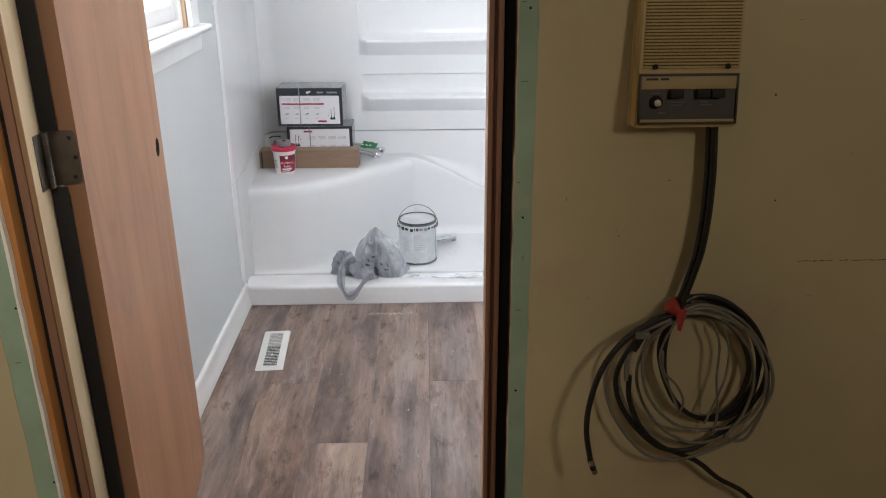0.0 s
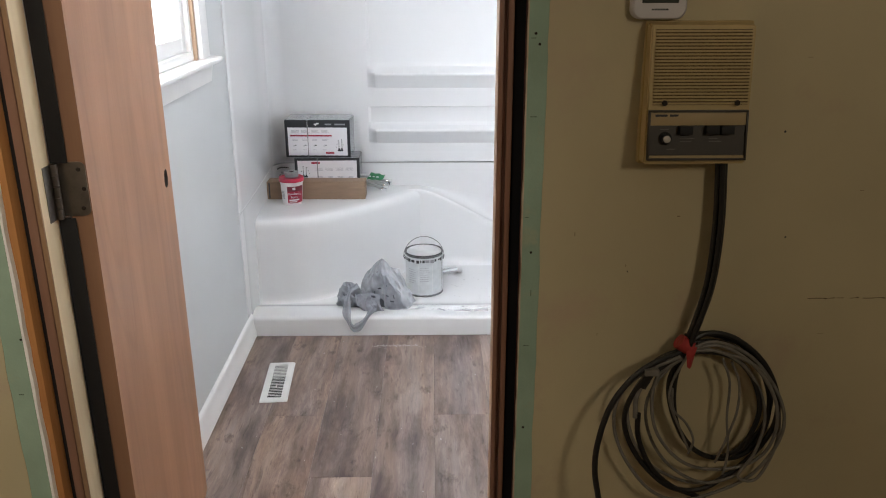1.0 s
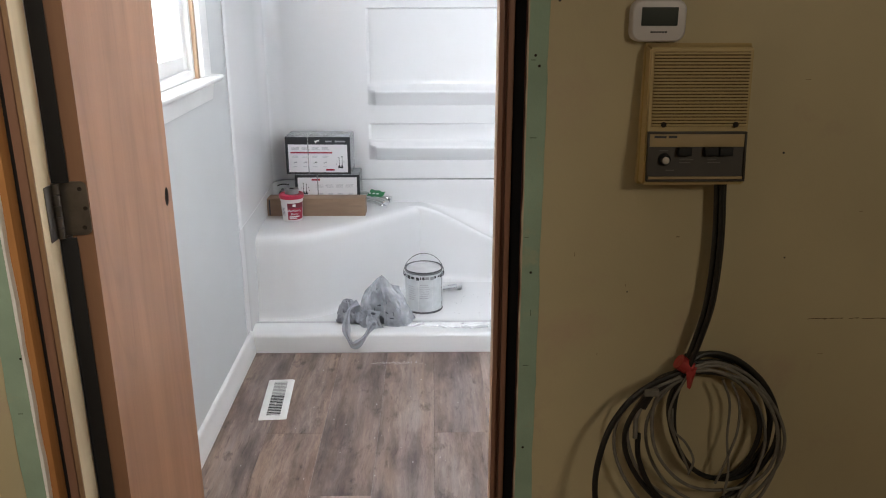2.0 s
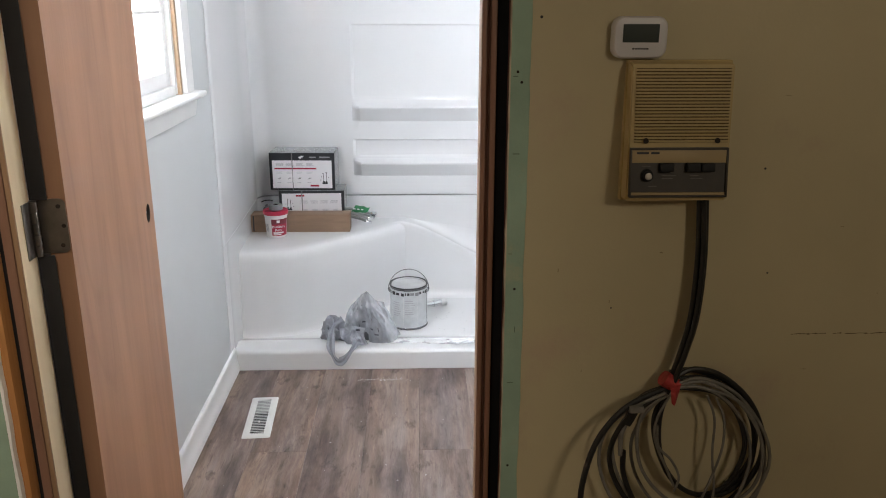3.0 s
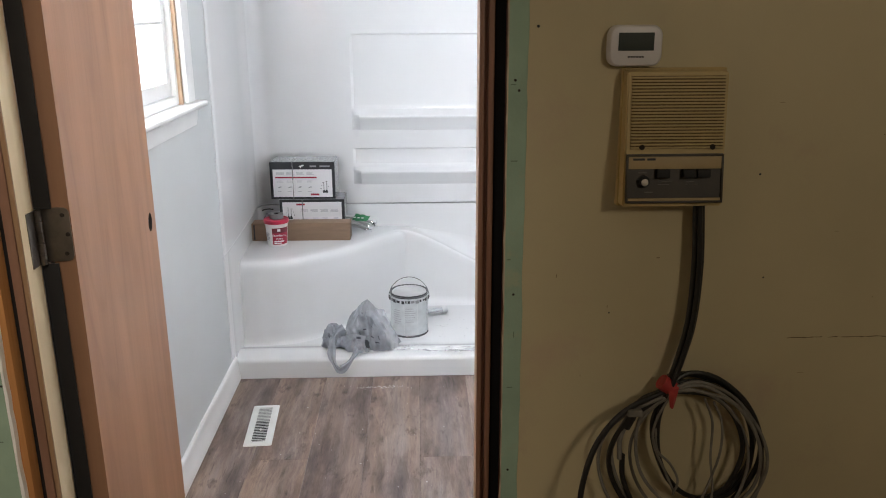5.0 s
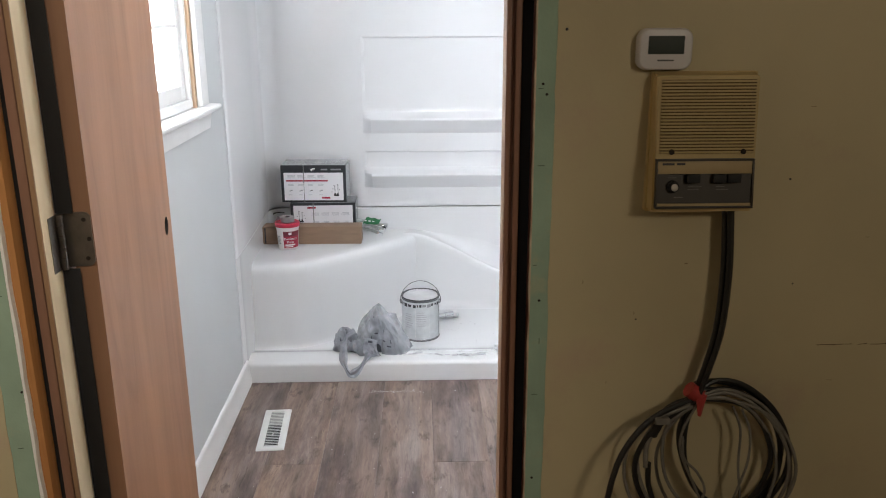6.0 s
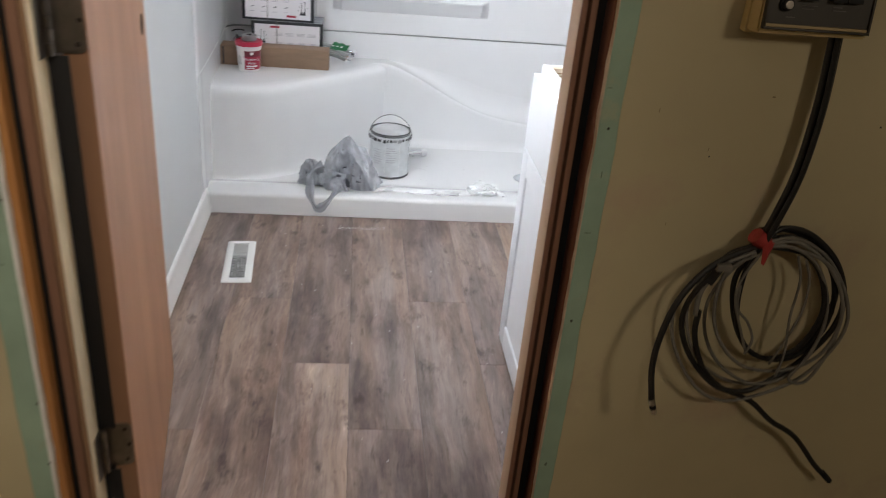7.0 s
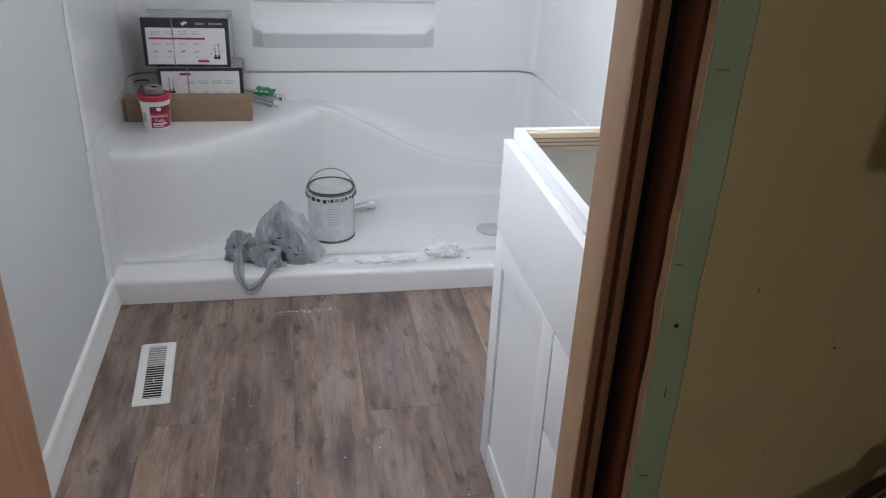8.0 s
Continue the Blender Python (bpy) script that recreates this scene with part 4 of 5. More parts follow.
def long_carton():
    at = (-0.580, 3.646, SEAT)
    m = Matrix.Translation(at) @ Matrix.Rotation(radians(-0.8), 4, "Z")
    t = thing("long_carton", at, "long plain brown cardboard carton lying on the shower seat", "carton")
    w, d, h = 0.444, 0.082, 0.080
    bm = box(-w / 2, w / 2, 0, d, 0, h, 0.002)
    bm.transform(m)
    part("carton_body", bm, CARD, t)
    bm = box(-w / 2 + 0.004, w / 2 - 0.004, -0.0012, d * 0.75, h + 0.0002, h + 0.0022, 0.0006)
    bm.transform(m)
    part("flap", bm, CARD, t)
    bm = box(-w / 2 - 0.0022, -w / 2 - 0.0002, 0.004, d - 0.003, 0.006, h - 0.002, 0.0006)
    bm.transform(m)
    part("end_flap", bm, CARD, t)
    bm = boxes([(-w / 2 + 0.008, -w / 2 + 0.014, -0.0009, -0.0002, 0.004, h - 0.004)])
    bm.transform(m)
    part("crease", bm, BLACK_INK, t, "dark slot at the carton end", 0)

long_carton()

def putty_tub():
    at = Vector((-0.679, 3.591, SEAT))
    t = thing("putty_tub", at, "white putty tub with red lid and red label", "tub")
    p = Matrix.Translation(at) @ Matrix.Diagonal((1.05, 1.05, 1.03, 1))
    bm = lathe([(0, 0), (0.0385, 0), (0.041, 0.003), (0.0465, 0.092), (0.0485, 0.092), (0.0485, 0.100), (0.046, 0.101), (0, 0.101)], 48)
    bm.transform(p)
    part("tub_body", bm, PAIL, t)
    bm = lathe([(0, 0.1012), (0.0465, 0.1012), (0.0515, 0.101), (0.0525, 0.103), (0.052, 0.115), (0.050, 0.1175), (0.0455, 0.1175), (0.044, 0.1145), (0, 0.1145)], 48)
    bm.transform(p)
    part("lid", bm, RED, t, "red snap lid")
    def wrap(a0, a1, z0, z1, off):
        rows = []
        for k in range(2):
            z = (z0, z1)[k]
            r = 0.041 + (0.0465 - 0.041) * (z - 0.003) / 0.089 + off
            rows.append([(r * math.cos(a0 + (a1 - a0) * i / 14), r * math.sin(a0 + (a1 - a0) * i / 14), z) for i in range(15)])
        b = sheet(rows)
        b.transform(p)
        return b
    lab = part("label", wrap(radians(-106), radians(-8), 0.010, 0.084, 0.0006), RED_INK, t, "red printed label")
    part("label_band", wrap(radians(-106), radians(-8), 0.062, 0.084, 0.0010), MAROON, lab)
    part("emblem", wrap(radians(-78), radians(-62), 0.069, 0.080, 0.0014), WHITE_INK, lab)
    part("label_band", wrap(radians(-98), radians(-40), 0.021, 0.027, 0.0010), WHITE_INK, lab)
    part("label_band", wrap(radians(-98), radians(-54), 0.014, 0.018, 0.0010), WHITE_INK, lab)
    for i, z in enumerate((0.030, 0.036, 0.042, 0.048, 0.054, 0.060)):
        part("barcode_bar", wrap(radians(-150), radians(-124), z - 0.0018, z + 0.0014, 0.0008), INK, t)
    for words, z in (("Plumber's", 0.048), ("Putty", 0.033)):
        a = radians(-70)
        r = 0.0478
        m = p @ Matrix.Translation((r * math.cos(a), r * math.sin(a), z)) @ Matrix.Rotation(a + math.pi / 2, 4, "Z") @ Matrix.Rotation(radians(86), 4, "X")
        lettering("lettering", words, 0.0138, WHITE_INK, lab, m)

putty_tub()

def tape_roll():
    bm = lathe([(0.010, 0.0), (0.029, 0.0), (0.0305, 0.002), (0.0305, 0.020), (0.029, 0.022), (0.012, 0.022), (0.010, 0.020), (0.010, 0.0)], 40)
    bm.transform(Matrix.Translation((-0.677, 3.592, SEAT + 0.1214)))
    roll = single("tape_roll", bm, GREY_TAPE, "small roll of grey tape lying on the putty tub", "tape roll")
    # Dark lining paints the shade within the roll's hole.
    core = lathe([(0.0085, 0.0), (0.0098, 0.0), (0.0098, 0.0215), (0.0085, 0.0215), (0.0085, 0.0006), (0.0, 0.0006)], 32)
    core.transform(Matrix.Translation((-0.677, 3.592, SEAT + 0.1214)))
    part("core", core, DARK, roll, "hollow core coloured dark for the shade in the hole")

tape_roll()

def crumple(size, seed, sub=3, jag=0.10, peak=0.0):
    """A crumpled lump of film: flat facets, creases, a flat foot; peak pulls the top to a point."""
    bm = bmesh.new()
    bmesh.ops.create_icosphere(bm, subdivisions=sub, radius=1.0)
    for v in bm.verts:
        d = v.co.normalized()
        s = Vector((seed, seed * 0.7, 0))
        k = 0.30 * noise.noise(d * 1.3 + s) + 0.16 * noise.noise(d * 3.1 + s) + jag * noise.noise(d * 7.0 + s)
        c = d * (0.9 + k)
        up = max(0.0, c.z)
        pull = 1 - peak * min(1.0, up)
        v.co = (c.x * size[0] * pull, c.y * size[1] * pull, max(c.z, -0.45) * size[2] * (1 + 0.35 * peak * up))
    lo = min(v.co.z for v in bm.verts)
    for v in bm.verts:
        v.co.z -= lo
    return bm

def packed_bag():
    at = Vector((-0.745, 3.772, SEAT + 0.0005))
    t = thing("fittings_bag", at, "dark film bag with small fittings behind the cartons", "bag")
    bm = crumple((0.032, 0.045, 0.070), 4.2, 4)
    bm.transform(Matrix.Translation(at))
    part("bag_film", bm, sheer("smoky_film", (0.20, 0.21, 0.215), 0.3, 0.92), t)
    bm = tube(curve_through([(-0.765, 3.735, 0.545), (-0.752, 3.725, 0.553), (-0.73, 3.722, 0.556), (-0.712, 3.724, 0.553)], 6), 0.0028, 8)
    part("black_tie", bm, BLACK_CABLE, t, "black plastic tie")

packed_bag()

def hoses():
    at = (-0.33, 3.80, SEAT)
    t = thing("supply_hoses", at, "bundle of braided steel supply hoses with a green tag", "hose")
    rnd = random.Random(3)
    ends = []
    for y, za, zb, x1, r in ((3.800, 0.500, 0.4715, -0.268, 0.0072), (3.784, 0.466, 0.4385, -0.290, 0.0068), (3.818, 0.480, 0.4500, -0.276, 0.0068), (3.776, 0.484, 0.4560, -0.282, 0.0066)):
        pts = curve_through([(-0.415, y, za), (-0.375, y + 0.003, za - 0.005), (-0.325, y, (za + zb) / 2 - 0.001), (x1, y - 0.006, zb)], 8)
        hose = part("hose", tube(pts, r, 10), BRAID, t)
        nut = tube([(x1, y - 0.006, zb), (x1 + 0.007, y - 0.007, zb - 0.001)], 0.0095, 8)
        add(nut, tube([(x1 + 0.0072, y - 0.007, zb - 0.001), (x1 + 0.024, y - 0.010, zb - 0.0025)], 0.0125, 6))
        part("coupling_nut", nut, CHROME, hose, "chrome coupling nut")
    rows = []
    for i in range(8):
        s = i / 7
        x, z = -0.358 + 0.068 * s, 0.487 - 0.006 * s
        rows.append([(x + 0.006 * k, 3.766 + 0.008 * k + 0.004 * math.sin(i * 1.4 + k), z + (0.027 - 0.008 * s) * k / 3 + 0.002 * math.sin(i * 2.1 + 2 * k)) for k in range(4)])
    tg = part("tag", sheet(rows), GREEN_TAG, t, "crumpled green paper tag", 20)
    for k in range(3):
        part("print_bar", box(-0.349 + 0.018 * k, -0.339 + 0.018 * k, 3.7650, 3.7656, 0.499 - 0.002 * k, 0.504 - 0.002 * k), WHITE_INK, tg, "", 0)

hoses()

FLOOR = 0.0585

def paint_can():
    at = Vector((-0.092, 3.442, FLOOR))
    t = thing("paint_can", at, "closed metal gallon paint can with a worn white label", "paint can")
    p = Matrix.Translation(at)
    def put(name, bm, mat, parent, lab=""):
        bm.transform(p)
        return part(name, bm, mat, parent, lab)
    R, H = 0.0825, 0.190
    put("can_body", lathe([(0, 0.003), (R - 0.004, 0.003), (R, 0.0), (R + 0.0012, 0.002), (R + 0.0008, 0.005), (R - 0.0008, 0.007), (R - 0.0008, H - 0.008), (R + 0.0006, H - 0.006), (R + 0.0016, H - 0.002), (R + 0.0004, H), (R - 0.004, H - 0.001), (R - 0.006, H - 0.006), (0, H - 0.006)], 64), TIN, t)
    put("lid", lathe([(R - 0.0068, H - 0.0058), (R - 0.008, H - 0.001), (R - 0.0105, H + 0.0005), (R - 0.013, H - 0.001), (R - 0.014, H - 0.005), (0.05, H - 0.0045), (0, H - 0.004)], 64), LID_TIN, t, "plain metal lid")
    # Rim and foot get a darker tin: their dark reflection is in the colour.
    put("rim", lathe([(R - 0.0012, H + 0.0002), (R + 0.0006, H + 0.0014), (R + 0.0022, H), (R + 0.0022, H - 0.0026), (R + 0.0008, H - 0.0036)], 64), CAN_RIM, t, "metal rim coloured dark for its reflection")
    put("foot_ring", lathe([(R - 0.002, 0.0006), (R + 0.0014, 0.0004), (R + 0.0020, 0.0014), (R + 0.0014, 0.0026), (R + 0.0002, 0.0030)], 64), CAN_RIM, t, "metal foot ring coloured dark for its reflection")
    def wrap(a0, a1, z0, z1, off, n=40):
        r = R - 0.0008 + off
        return sheet([[(r * math.cos(a0 + (a1 - a0) * i / n), r * math.sin(a0 + (a1 - a0) * i / n), z) for i in range(n + 1)] for z in (z0, z1)])
    lab = put("label", wrap(radians(-200), radians(20), 0.009, H - 0.012, 0.0006, 60), LABEL, t, "worn pale grey-white paper label")
    rnd = random.Random(8)
    a = -168
    while a < -18:
        w = rnd.choice((4, 7, 9, 12))
        put("print_block", wrap(radians(a), radians(a + w), H - 0.036 + 0.007 * rnd.random(), H - 0.019 - 0.003 * rnd.random(), 0.0011, 6), BLACK_INK if rnd.random() < 0.75 else INK, lab)
        a += w + rnd.choice((2, 3, 6))
    for a0 in (-150, -106, -64):
        put("label_line", wrap(radians(a0), radians(a0 + 0.9), 0.02, H - 0.040, 0.0011, 2), WHITE_INK, lab)
    for k in range(7):
        put("print_bar", wrap(radians(-102), radians(-102 + 24 + 8 * rnd.random()), 0.132 - 0.010 * k, 0.1345 - 0.010 * k, 0.0011, 8), PALE_INK, lab)
        put("print_bar", wrap(radians(-142), radians(-142 + 20 + 8 * rnd.random()), 0.122 - 0.010 * k, 0.1245 - 0.010 * k, 0.0011, 8), PALE_INK, lab)
    put("seam", wrap(radians(-21), radians(-19), 0.008, H - 0.012, 0.0012, 3), BLACK_INK, t, "dark side seam")
    for sx in (-1, 1):
        ear = lathe([(0, 0.0), (0.0105, 0.0), (0.010, 0.0035), (0.006, 0.006), (0, 0.0065)], 20)
        ear.transform(Matrix.Translation((sx * R, -0.004, H - 0.030)) @ Matrix.Rotation(sx * radians(90), 4, "Y"))
        put("ear", ear, TIN, t, "round handle ear")
    pts = []
    for i in range(33):
        a = math.pi * i / 32
        pts.append((-(R + 0.0065) * math.cos(a), -0.004 + 0.042 * math.sin(a), H - 0.030 + 0.080 * math.sin(a)))
    put("bail", tube(pts, 0.0015, 8), TIN, t, "thin wire bail handle")

paint_can()

def pipe_piece():
    at = Vector((0.03, 3.64, FLOOR))
    t = thing("pipe_fitting", at, "short chrome drain pipe with a slip nut lying in the pan", "pipe")
    d = Vector((1.0, 0.45, 0)).normalized()
    c = at + Vector((0, 0, 0.017))
    part("pipe", tube([c - d * 0.07, c + d * 0.03], 0.0145, 20), CHROME, t)
    part("slip_nut", tube([c + d * 0.0302, c + d * 0.038, c + d * 0.050, c + d * 0.054], lambda s: 0.0185 if s > 0.4 else 0.0168, 10), LID_TIN, t, "ribbed slip nut")
    part("collar", tube([c - d * 0.012, c - d * 0.002], 0.0160, 20), CHROME, t)

pipe_piece()

def grey_bag():
    at = Vector((-0.31, 3.285, 0.062))
    t = thing("plastic_bag", at, "crumpled grey plastic shopping bag slumped over the shower threshold", "bag")
    def settle(bm):
        for v in bm.verts:
            v.co += noise.noise_vector(v.co * 40.0) * 0.004
            y = v.co.y
            v.co.z = max(v.co.z, 0.0925 if y < 3.19 else (0.0925 - (y - 3.19) * 0.30 if y < 3.29 else 0.0620))
        return bm
    def film(off, size, seed, peak, sub=4):
        """A slack lump of film with sharp ridged creases; peak draws its top together."""
        bm = bmesh.new()
        bmesh.ops.create_icosphere(bm, subdivisions=sub, radius=1.0)
        s = Vector((seed, seed * 0.6, 1.3))
        for v in bm.verts:
            d = v.co.normalized()
            k = 0.34 * noise.noise(d * 1.2 + s) + 0.34 * (0.25 - abs(noise.noise(d * 1.9 + s * 2))) + 0.17 * (0.25 - abs(noise.noise(d * 4.2 + s)))
            c = d * (0.92 + k)
            up = max(0.0, c.z)
            pull = 1 - peak * min(1.0, up ** 0.8)
            v.co = Vector((c.x * size[0] * pull, c.y * size[1] * pull, max(c.z, -0.35) * size[2] * (1 + 0.30 * peak * up))) + Vector(off)
        return bm
    def draped(rows, seed, crease=0.010, n=36):
        """A net of places over a creased film: smooth between the given ones, with sharp ridged folds."""
        fine = [curve_through(q, n // (len(q) - 1)) for q in rows]
        net = [curve_through(c, n // (len(rows) - 1)) for c in zip(*fine)]
        k = Vector((seed, seed * 0.37, 0.9))
        out = []
        for line in net:
            row = []
            for q in line:
                w = Vector((q.x * 21 + q.z * 7, q.y * 21, q.z * 10 - q.x * 6)) + k
                fold = (0.30 - abs(noise.noise(w))) * 1.7 + (0.24 - abs(noise.noise(w * 2.1 + k))) * 0.75 + (0.2 - abs(noise.noise(w * 4.7))) * 0.2
                push = noise.noise_vector(w * 0.9 + k)
                row.append(q + Vector((0.5 * push.x, -0.9 * fold + 0.4 * push.y, 0.5 * fold)) * crease * 1.7)
            out.append(row)
        return out
    def printed(net, owner, spots):
        """Dark printed patches that follow the film a hair in front of it."""
        for i, j, di, dj in spots:
            rows = [[p + Vector((0, -0.0022, 0.0006)) for p in line[j:j + dj]] for line in net[i:i + di]]
            part("print_patch", sheet(rows), BAG_PRINT, owner, "dark printed patch", 50)
    part("bag_body", settle(film((-0.262, 3.272, 0.090), (0.080, 0.042, 0.110), 2.9, 0.45, 4)), BAG, t, "slumped rear of the bag", 30)
    net = draped([[(-0.356, 3.245, 0.085), (-0.305, 3.205, 0.080), (-0.250, 3.190, 0.080)], [(-0.352, 3.252, 0.160), (-0.305, 3.212, 0.175), (-0.256, 3.200, 0.190)], [(-0.330, 3.262, 0.222), (-0.300, 3.245, 0.258), (-0.262, 3.225, 0.291)]], 3.3, 0.011)
    panel = part("bag_panel", settle(sheet(net)), BAG, t, "standing printed panel drawn up to a peak", 32)
    printed(net, panel, ((9, 30, 2, 4), (17, 25, 2, 3), (25, 27, 3, 2), (26, 14, 6, 2), (21, 10, 2, 4)))
    net = draped([[(-0.264, 3.222, 0.291), (-0.250, 3.226, 0.276), (-0.228, 3.238, 0.246), (-0.196, 3.256, 0.232)], [(-0.262, 3.182, 0.200), (-0.232, 3.168, 0.186), (-0.192, 3.180, 0.172), (-0.158, 3.216, 0.162)], [(-0.250, 3.150, 0.098), (-0.212, 3.140, 0.094), (-0.160, 3.152, 0.095), (-0.122, 3.190, 0.112)]], 7.1, 0.009)
    flap = part("bag_flap", settle(sheet(net)), BAG_THIN, t, "sheer film fanning down from the peak", 32)
    printed(net, flap, ((3, 26, 5, 2), (13, 24, 2, 4), (8, 29, 6, 2), (6, 18, 2, 3)))
    net = draped([[(-0.372, 3.186, 0.142), (-0.322, 3.170, 0.158), (-0.268, 3.160, 0.152)], [(-0.364, 3.156, 0.116), (-0.318, 3.138, 0.124), (-0.262, 3.138, 0.122)], [(-0.350, 3.142, 0.094), (-0.306, 3.124, 0.093), (-0.250, 3.132, 0.094)]], 1.7, 0.009)
    skirt = part("bag_skirt", settle(sheet(net)), BAG_THIN, t, "loose front folds of the bag", 32)
    printed(net, skirt, ((22, 4, 8, 4),))
    part("bag_side", settle(film((-0.398, 3.226, 0.106), (0.060, 0.050, 0.072), 3.9, 0.10, 4)), BAG, t, "bunched dark side of the bag", 24)
    for at_in, size_in, sd in (((-0.305, 3.202, 0.066), (0.095, 0.034, 0.046), 5.2), ((-0.408, 3.226, 0.072), (0.046, 0.038, 0.056), 8.1), ((-0.222, 3.200, 0.070), (0.066, 0.030, 0.040), 6.6)):
        lump = crumple(size_in, sd, 3, 0.18, 0.2)
        lump.transform(Matrix.Translation(at_in))
        part("contents", settle(lump), BAG_PRINT, t, "dark contents showing through the film", 15)
    # the handle loop hanging over the threshold
    path = curve_through([(-0.360, 3.200, 0.178), (-0.396, 3.168, 0.160), (-0.404, 3.112, 0.110), (-0.396, 3.092, 0.072), (-0.376, 3.087, 0.040), (-0.346, 3.088, 0.054), (-0.312, 3.104, 0.096), (-0.294, 3.140, 0.120), (-0.282, 3.180, 0.146)], 6)
    rows = []
    for i, p in enumerate(path):
        d = (path[min(i + 1, len(path) - 1)] - path[max(i - 1, 0)]).normalized()
        side = d.cross(Vector((0, -1, 0.35))).normalized()
        w = 0.0125 + 0.005 * math.sin(i * 0.45 + 2)
        rows.append([p - side * w, p - side * w * 0.35 + Vector((0, -0.005, 0.001)), p + side * w * 0.35 + Vector((0, 0.001, 0)), p + side * w + Vector((0, -0.004, 0))])
    part("handle", sheet(rows), BAG, t, "looped bag handle", 30)

grey_bag()

def clear_wrap():
    at = Vector((0.20, 3.165, 0.0905))
    t = thing("clear_wrap", at, "crumpled clear plastic sleeve lying along the threshold", "plastic wrap")
    rows = []
    n = 44
    for i in range(n + 1):
        s = i / n
        x = -0.165 + 0.525 * s
        y = 3.150 + 0.012 * math.sin(s * 9) - 0.010 * s
        h = 0.006 + 0.010 * abs(noise.noise((s * 9, 0.4, 0.2))) + (0.022 * math.exp(-((s - 0.86) / 0.09) ** 2))
        w = 0.020 + 0.012 * noise.noise((s * 6, 2.2, 0)) + 0.014 * math.exp(-((s - 0.86) / 0.1) ** 2)
        rows.append([(x, y + w * math.cos(a) + 0.003 * noise.noise((s * 30, a * 3, 1)), 0.0915 + h * (0.5 + 0.5 * math.sin(a)) * 1.5 + 0.002 * noise.noise((s * 40, a * 5, 4))) for a in [math.pi * k / 6 for k in range(7)]])
    part("sleeve", sheet(rows), CLEAR, t, "", 25)
    rnd = random.Random(4)
    x = 0.055
    while x < 0.175:
        w = rnd.choice((0.004, 0.006, 0.003))
        part("print_bar", box(x, x + w, 3.1245, 3.1253, 0.0950, 0.1035), INK, t, "", 0)
        x += w + 0.0035
    bm = crumple((0.066, 0.036, 0.030), 8.8, 4, 0.08)
    bm.transform(Matrix.Translation((0.272, 3.185, 0.0905)))
    part("wadded_film", bm, sheer("white_film", (0.85, 0.87, 0.88), 0.25, 0.85, 0.0, 0.06), t, "wadded milky film", 20)

clear_wrap()

def flecks(name, spots, material, label, zf, rnd, size):
    bm = bmesh.new()
    for x, y in spots:
        r = size * (0.4 + rnd.random())
        z = zf + 0.0003
        a = rnd.random() * 6.3
        ring = [bm.verts.new((x + r * (0.5 + rnd.random()) * math.cos(a + k * 1.257), y + 0.6 * r * (0.5 + rnd.random()) * math.sin(a + k * 1.257), z)) for k in range(5)]
        top = bm.verts.new((x, y, z + r * 0.35))
        for k in range(5):
            bm.faces.new((ring[k], ring[(k + 1) % 5], top))
        bm.faces.new(ring)
    single(name, bm, material, label, "debris", kind="stuff", smooth=0)

rf = random.Random(21)
flecks("drywall_dust", [(rf.gauss(-0.21, 0.055), rf.gauss(3.002, 0.008)) for _ in range(90)] + [(rf.uniform(-0.7, 0.2), rf.uniform(1.7, 3.05)) for _ in range(46)], GYPSUM, "white drywall crumbs scattered on the plank floor", 0.0, rf, 0.0019)
flecks("pan_grit", [(rf.uniform(0.02, 0.30), rf.uniform(3.34, 3.62)) for _ in range(34)], INK, "dark grit scattered in the shower pan", FLOOR - 0.0005, rf, 0.0026)

# ---- things on the hall wall ----
def thermometer():
    x0, x1, z0, z1 = 0.2245, 0.3025, 1.3545, 1.4125
    t = thing("weather_display", ((x0 + x1) / 2, YW, z0), "white plastic digital thermometer with a blank dark screen", "thermometer")
    def rounded(w, h, r, n=8):
        out = []
        for cx, cz, a0 in ((w / 2 - r, h / 2 - r, 0), (-w / 2 + r, h / 2 - r, 90), (-w / 2 + r, -h / 2 + r, 180), (w / 2 - r, -h / 2 + r, 270)):
            out += [(cx + r * math.cos(radians(a0 + 90 * k / n)), cz + r * math.sin(radians(a0 + 90 * k / n))) for k in range(n + 1)]
        return out
    cx, cz = (x0 + x1) / 2, (z0 + z1) / 2
    rows = []
    for y, k in ((YW - 0.001, 0.97), (YW - 0.004, 1.0), (YW - 0.014, 1.0), (YW - 0.018, 0.975), (YW - 0.0205, 0.92), (YW - 0.0212, 0.82)):
        rows.append([(cx + u * k, y, cz + v * k) for u, v in rounded(x1 - x0, z1 - z0, 0.015)])
    bm = bmesh.new()
    loops = [[bm.verts.new(p) for p in r] for r in rows]
    for a, b in zip(loops, loops[1:]):
        for i in range(len(a)):
            bm.faces.new((a[i], a[(i + 1) % len(a)], b[(i + 1) % len(a)], b[i]))
    bm.faces.new(loops[-1]), bm.faces.new(loops[0])
    part("case", bm, WHITE_PLASTIC, t)
    scr = part("screen", box(cx - 0.0255, cx + 0.0255, YW - 0.0222, YW - 0.0208, cz - 0.0065, cz + 0.0185, 0.0005), SCREEN, t, "blank dark display")
    for k in range(6):
        part("print_bar", box(cx - 0.0115 + 0.004 * k, cx - 0.0085 + 0.004 * k, YW - 0.0221, YW - 0.0213, cz - 0.0162, cz - 0.0140), BLACK_INK, t, "", 0)

thermometer()

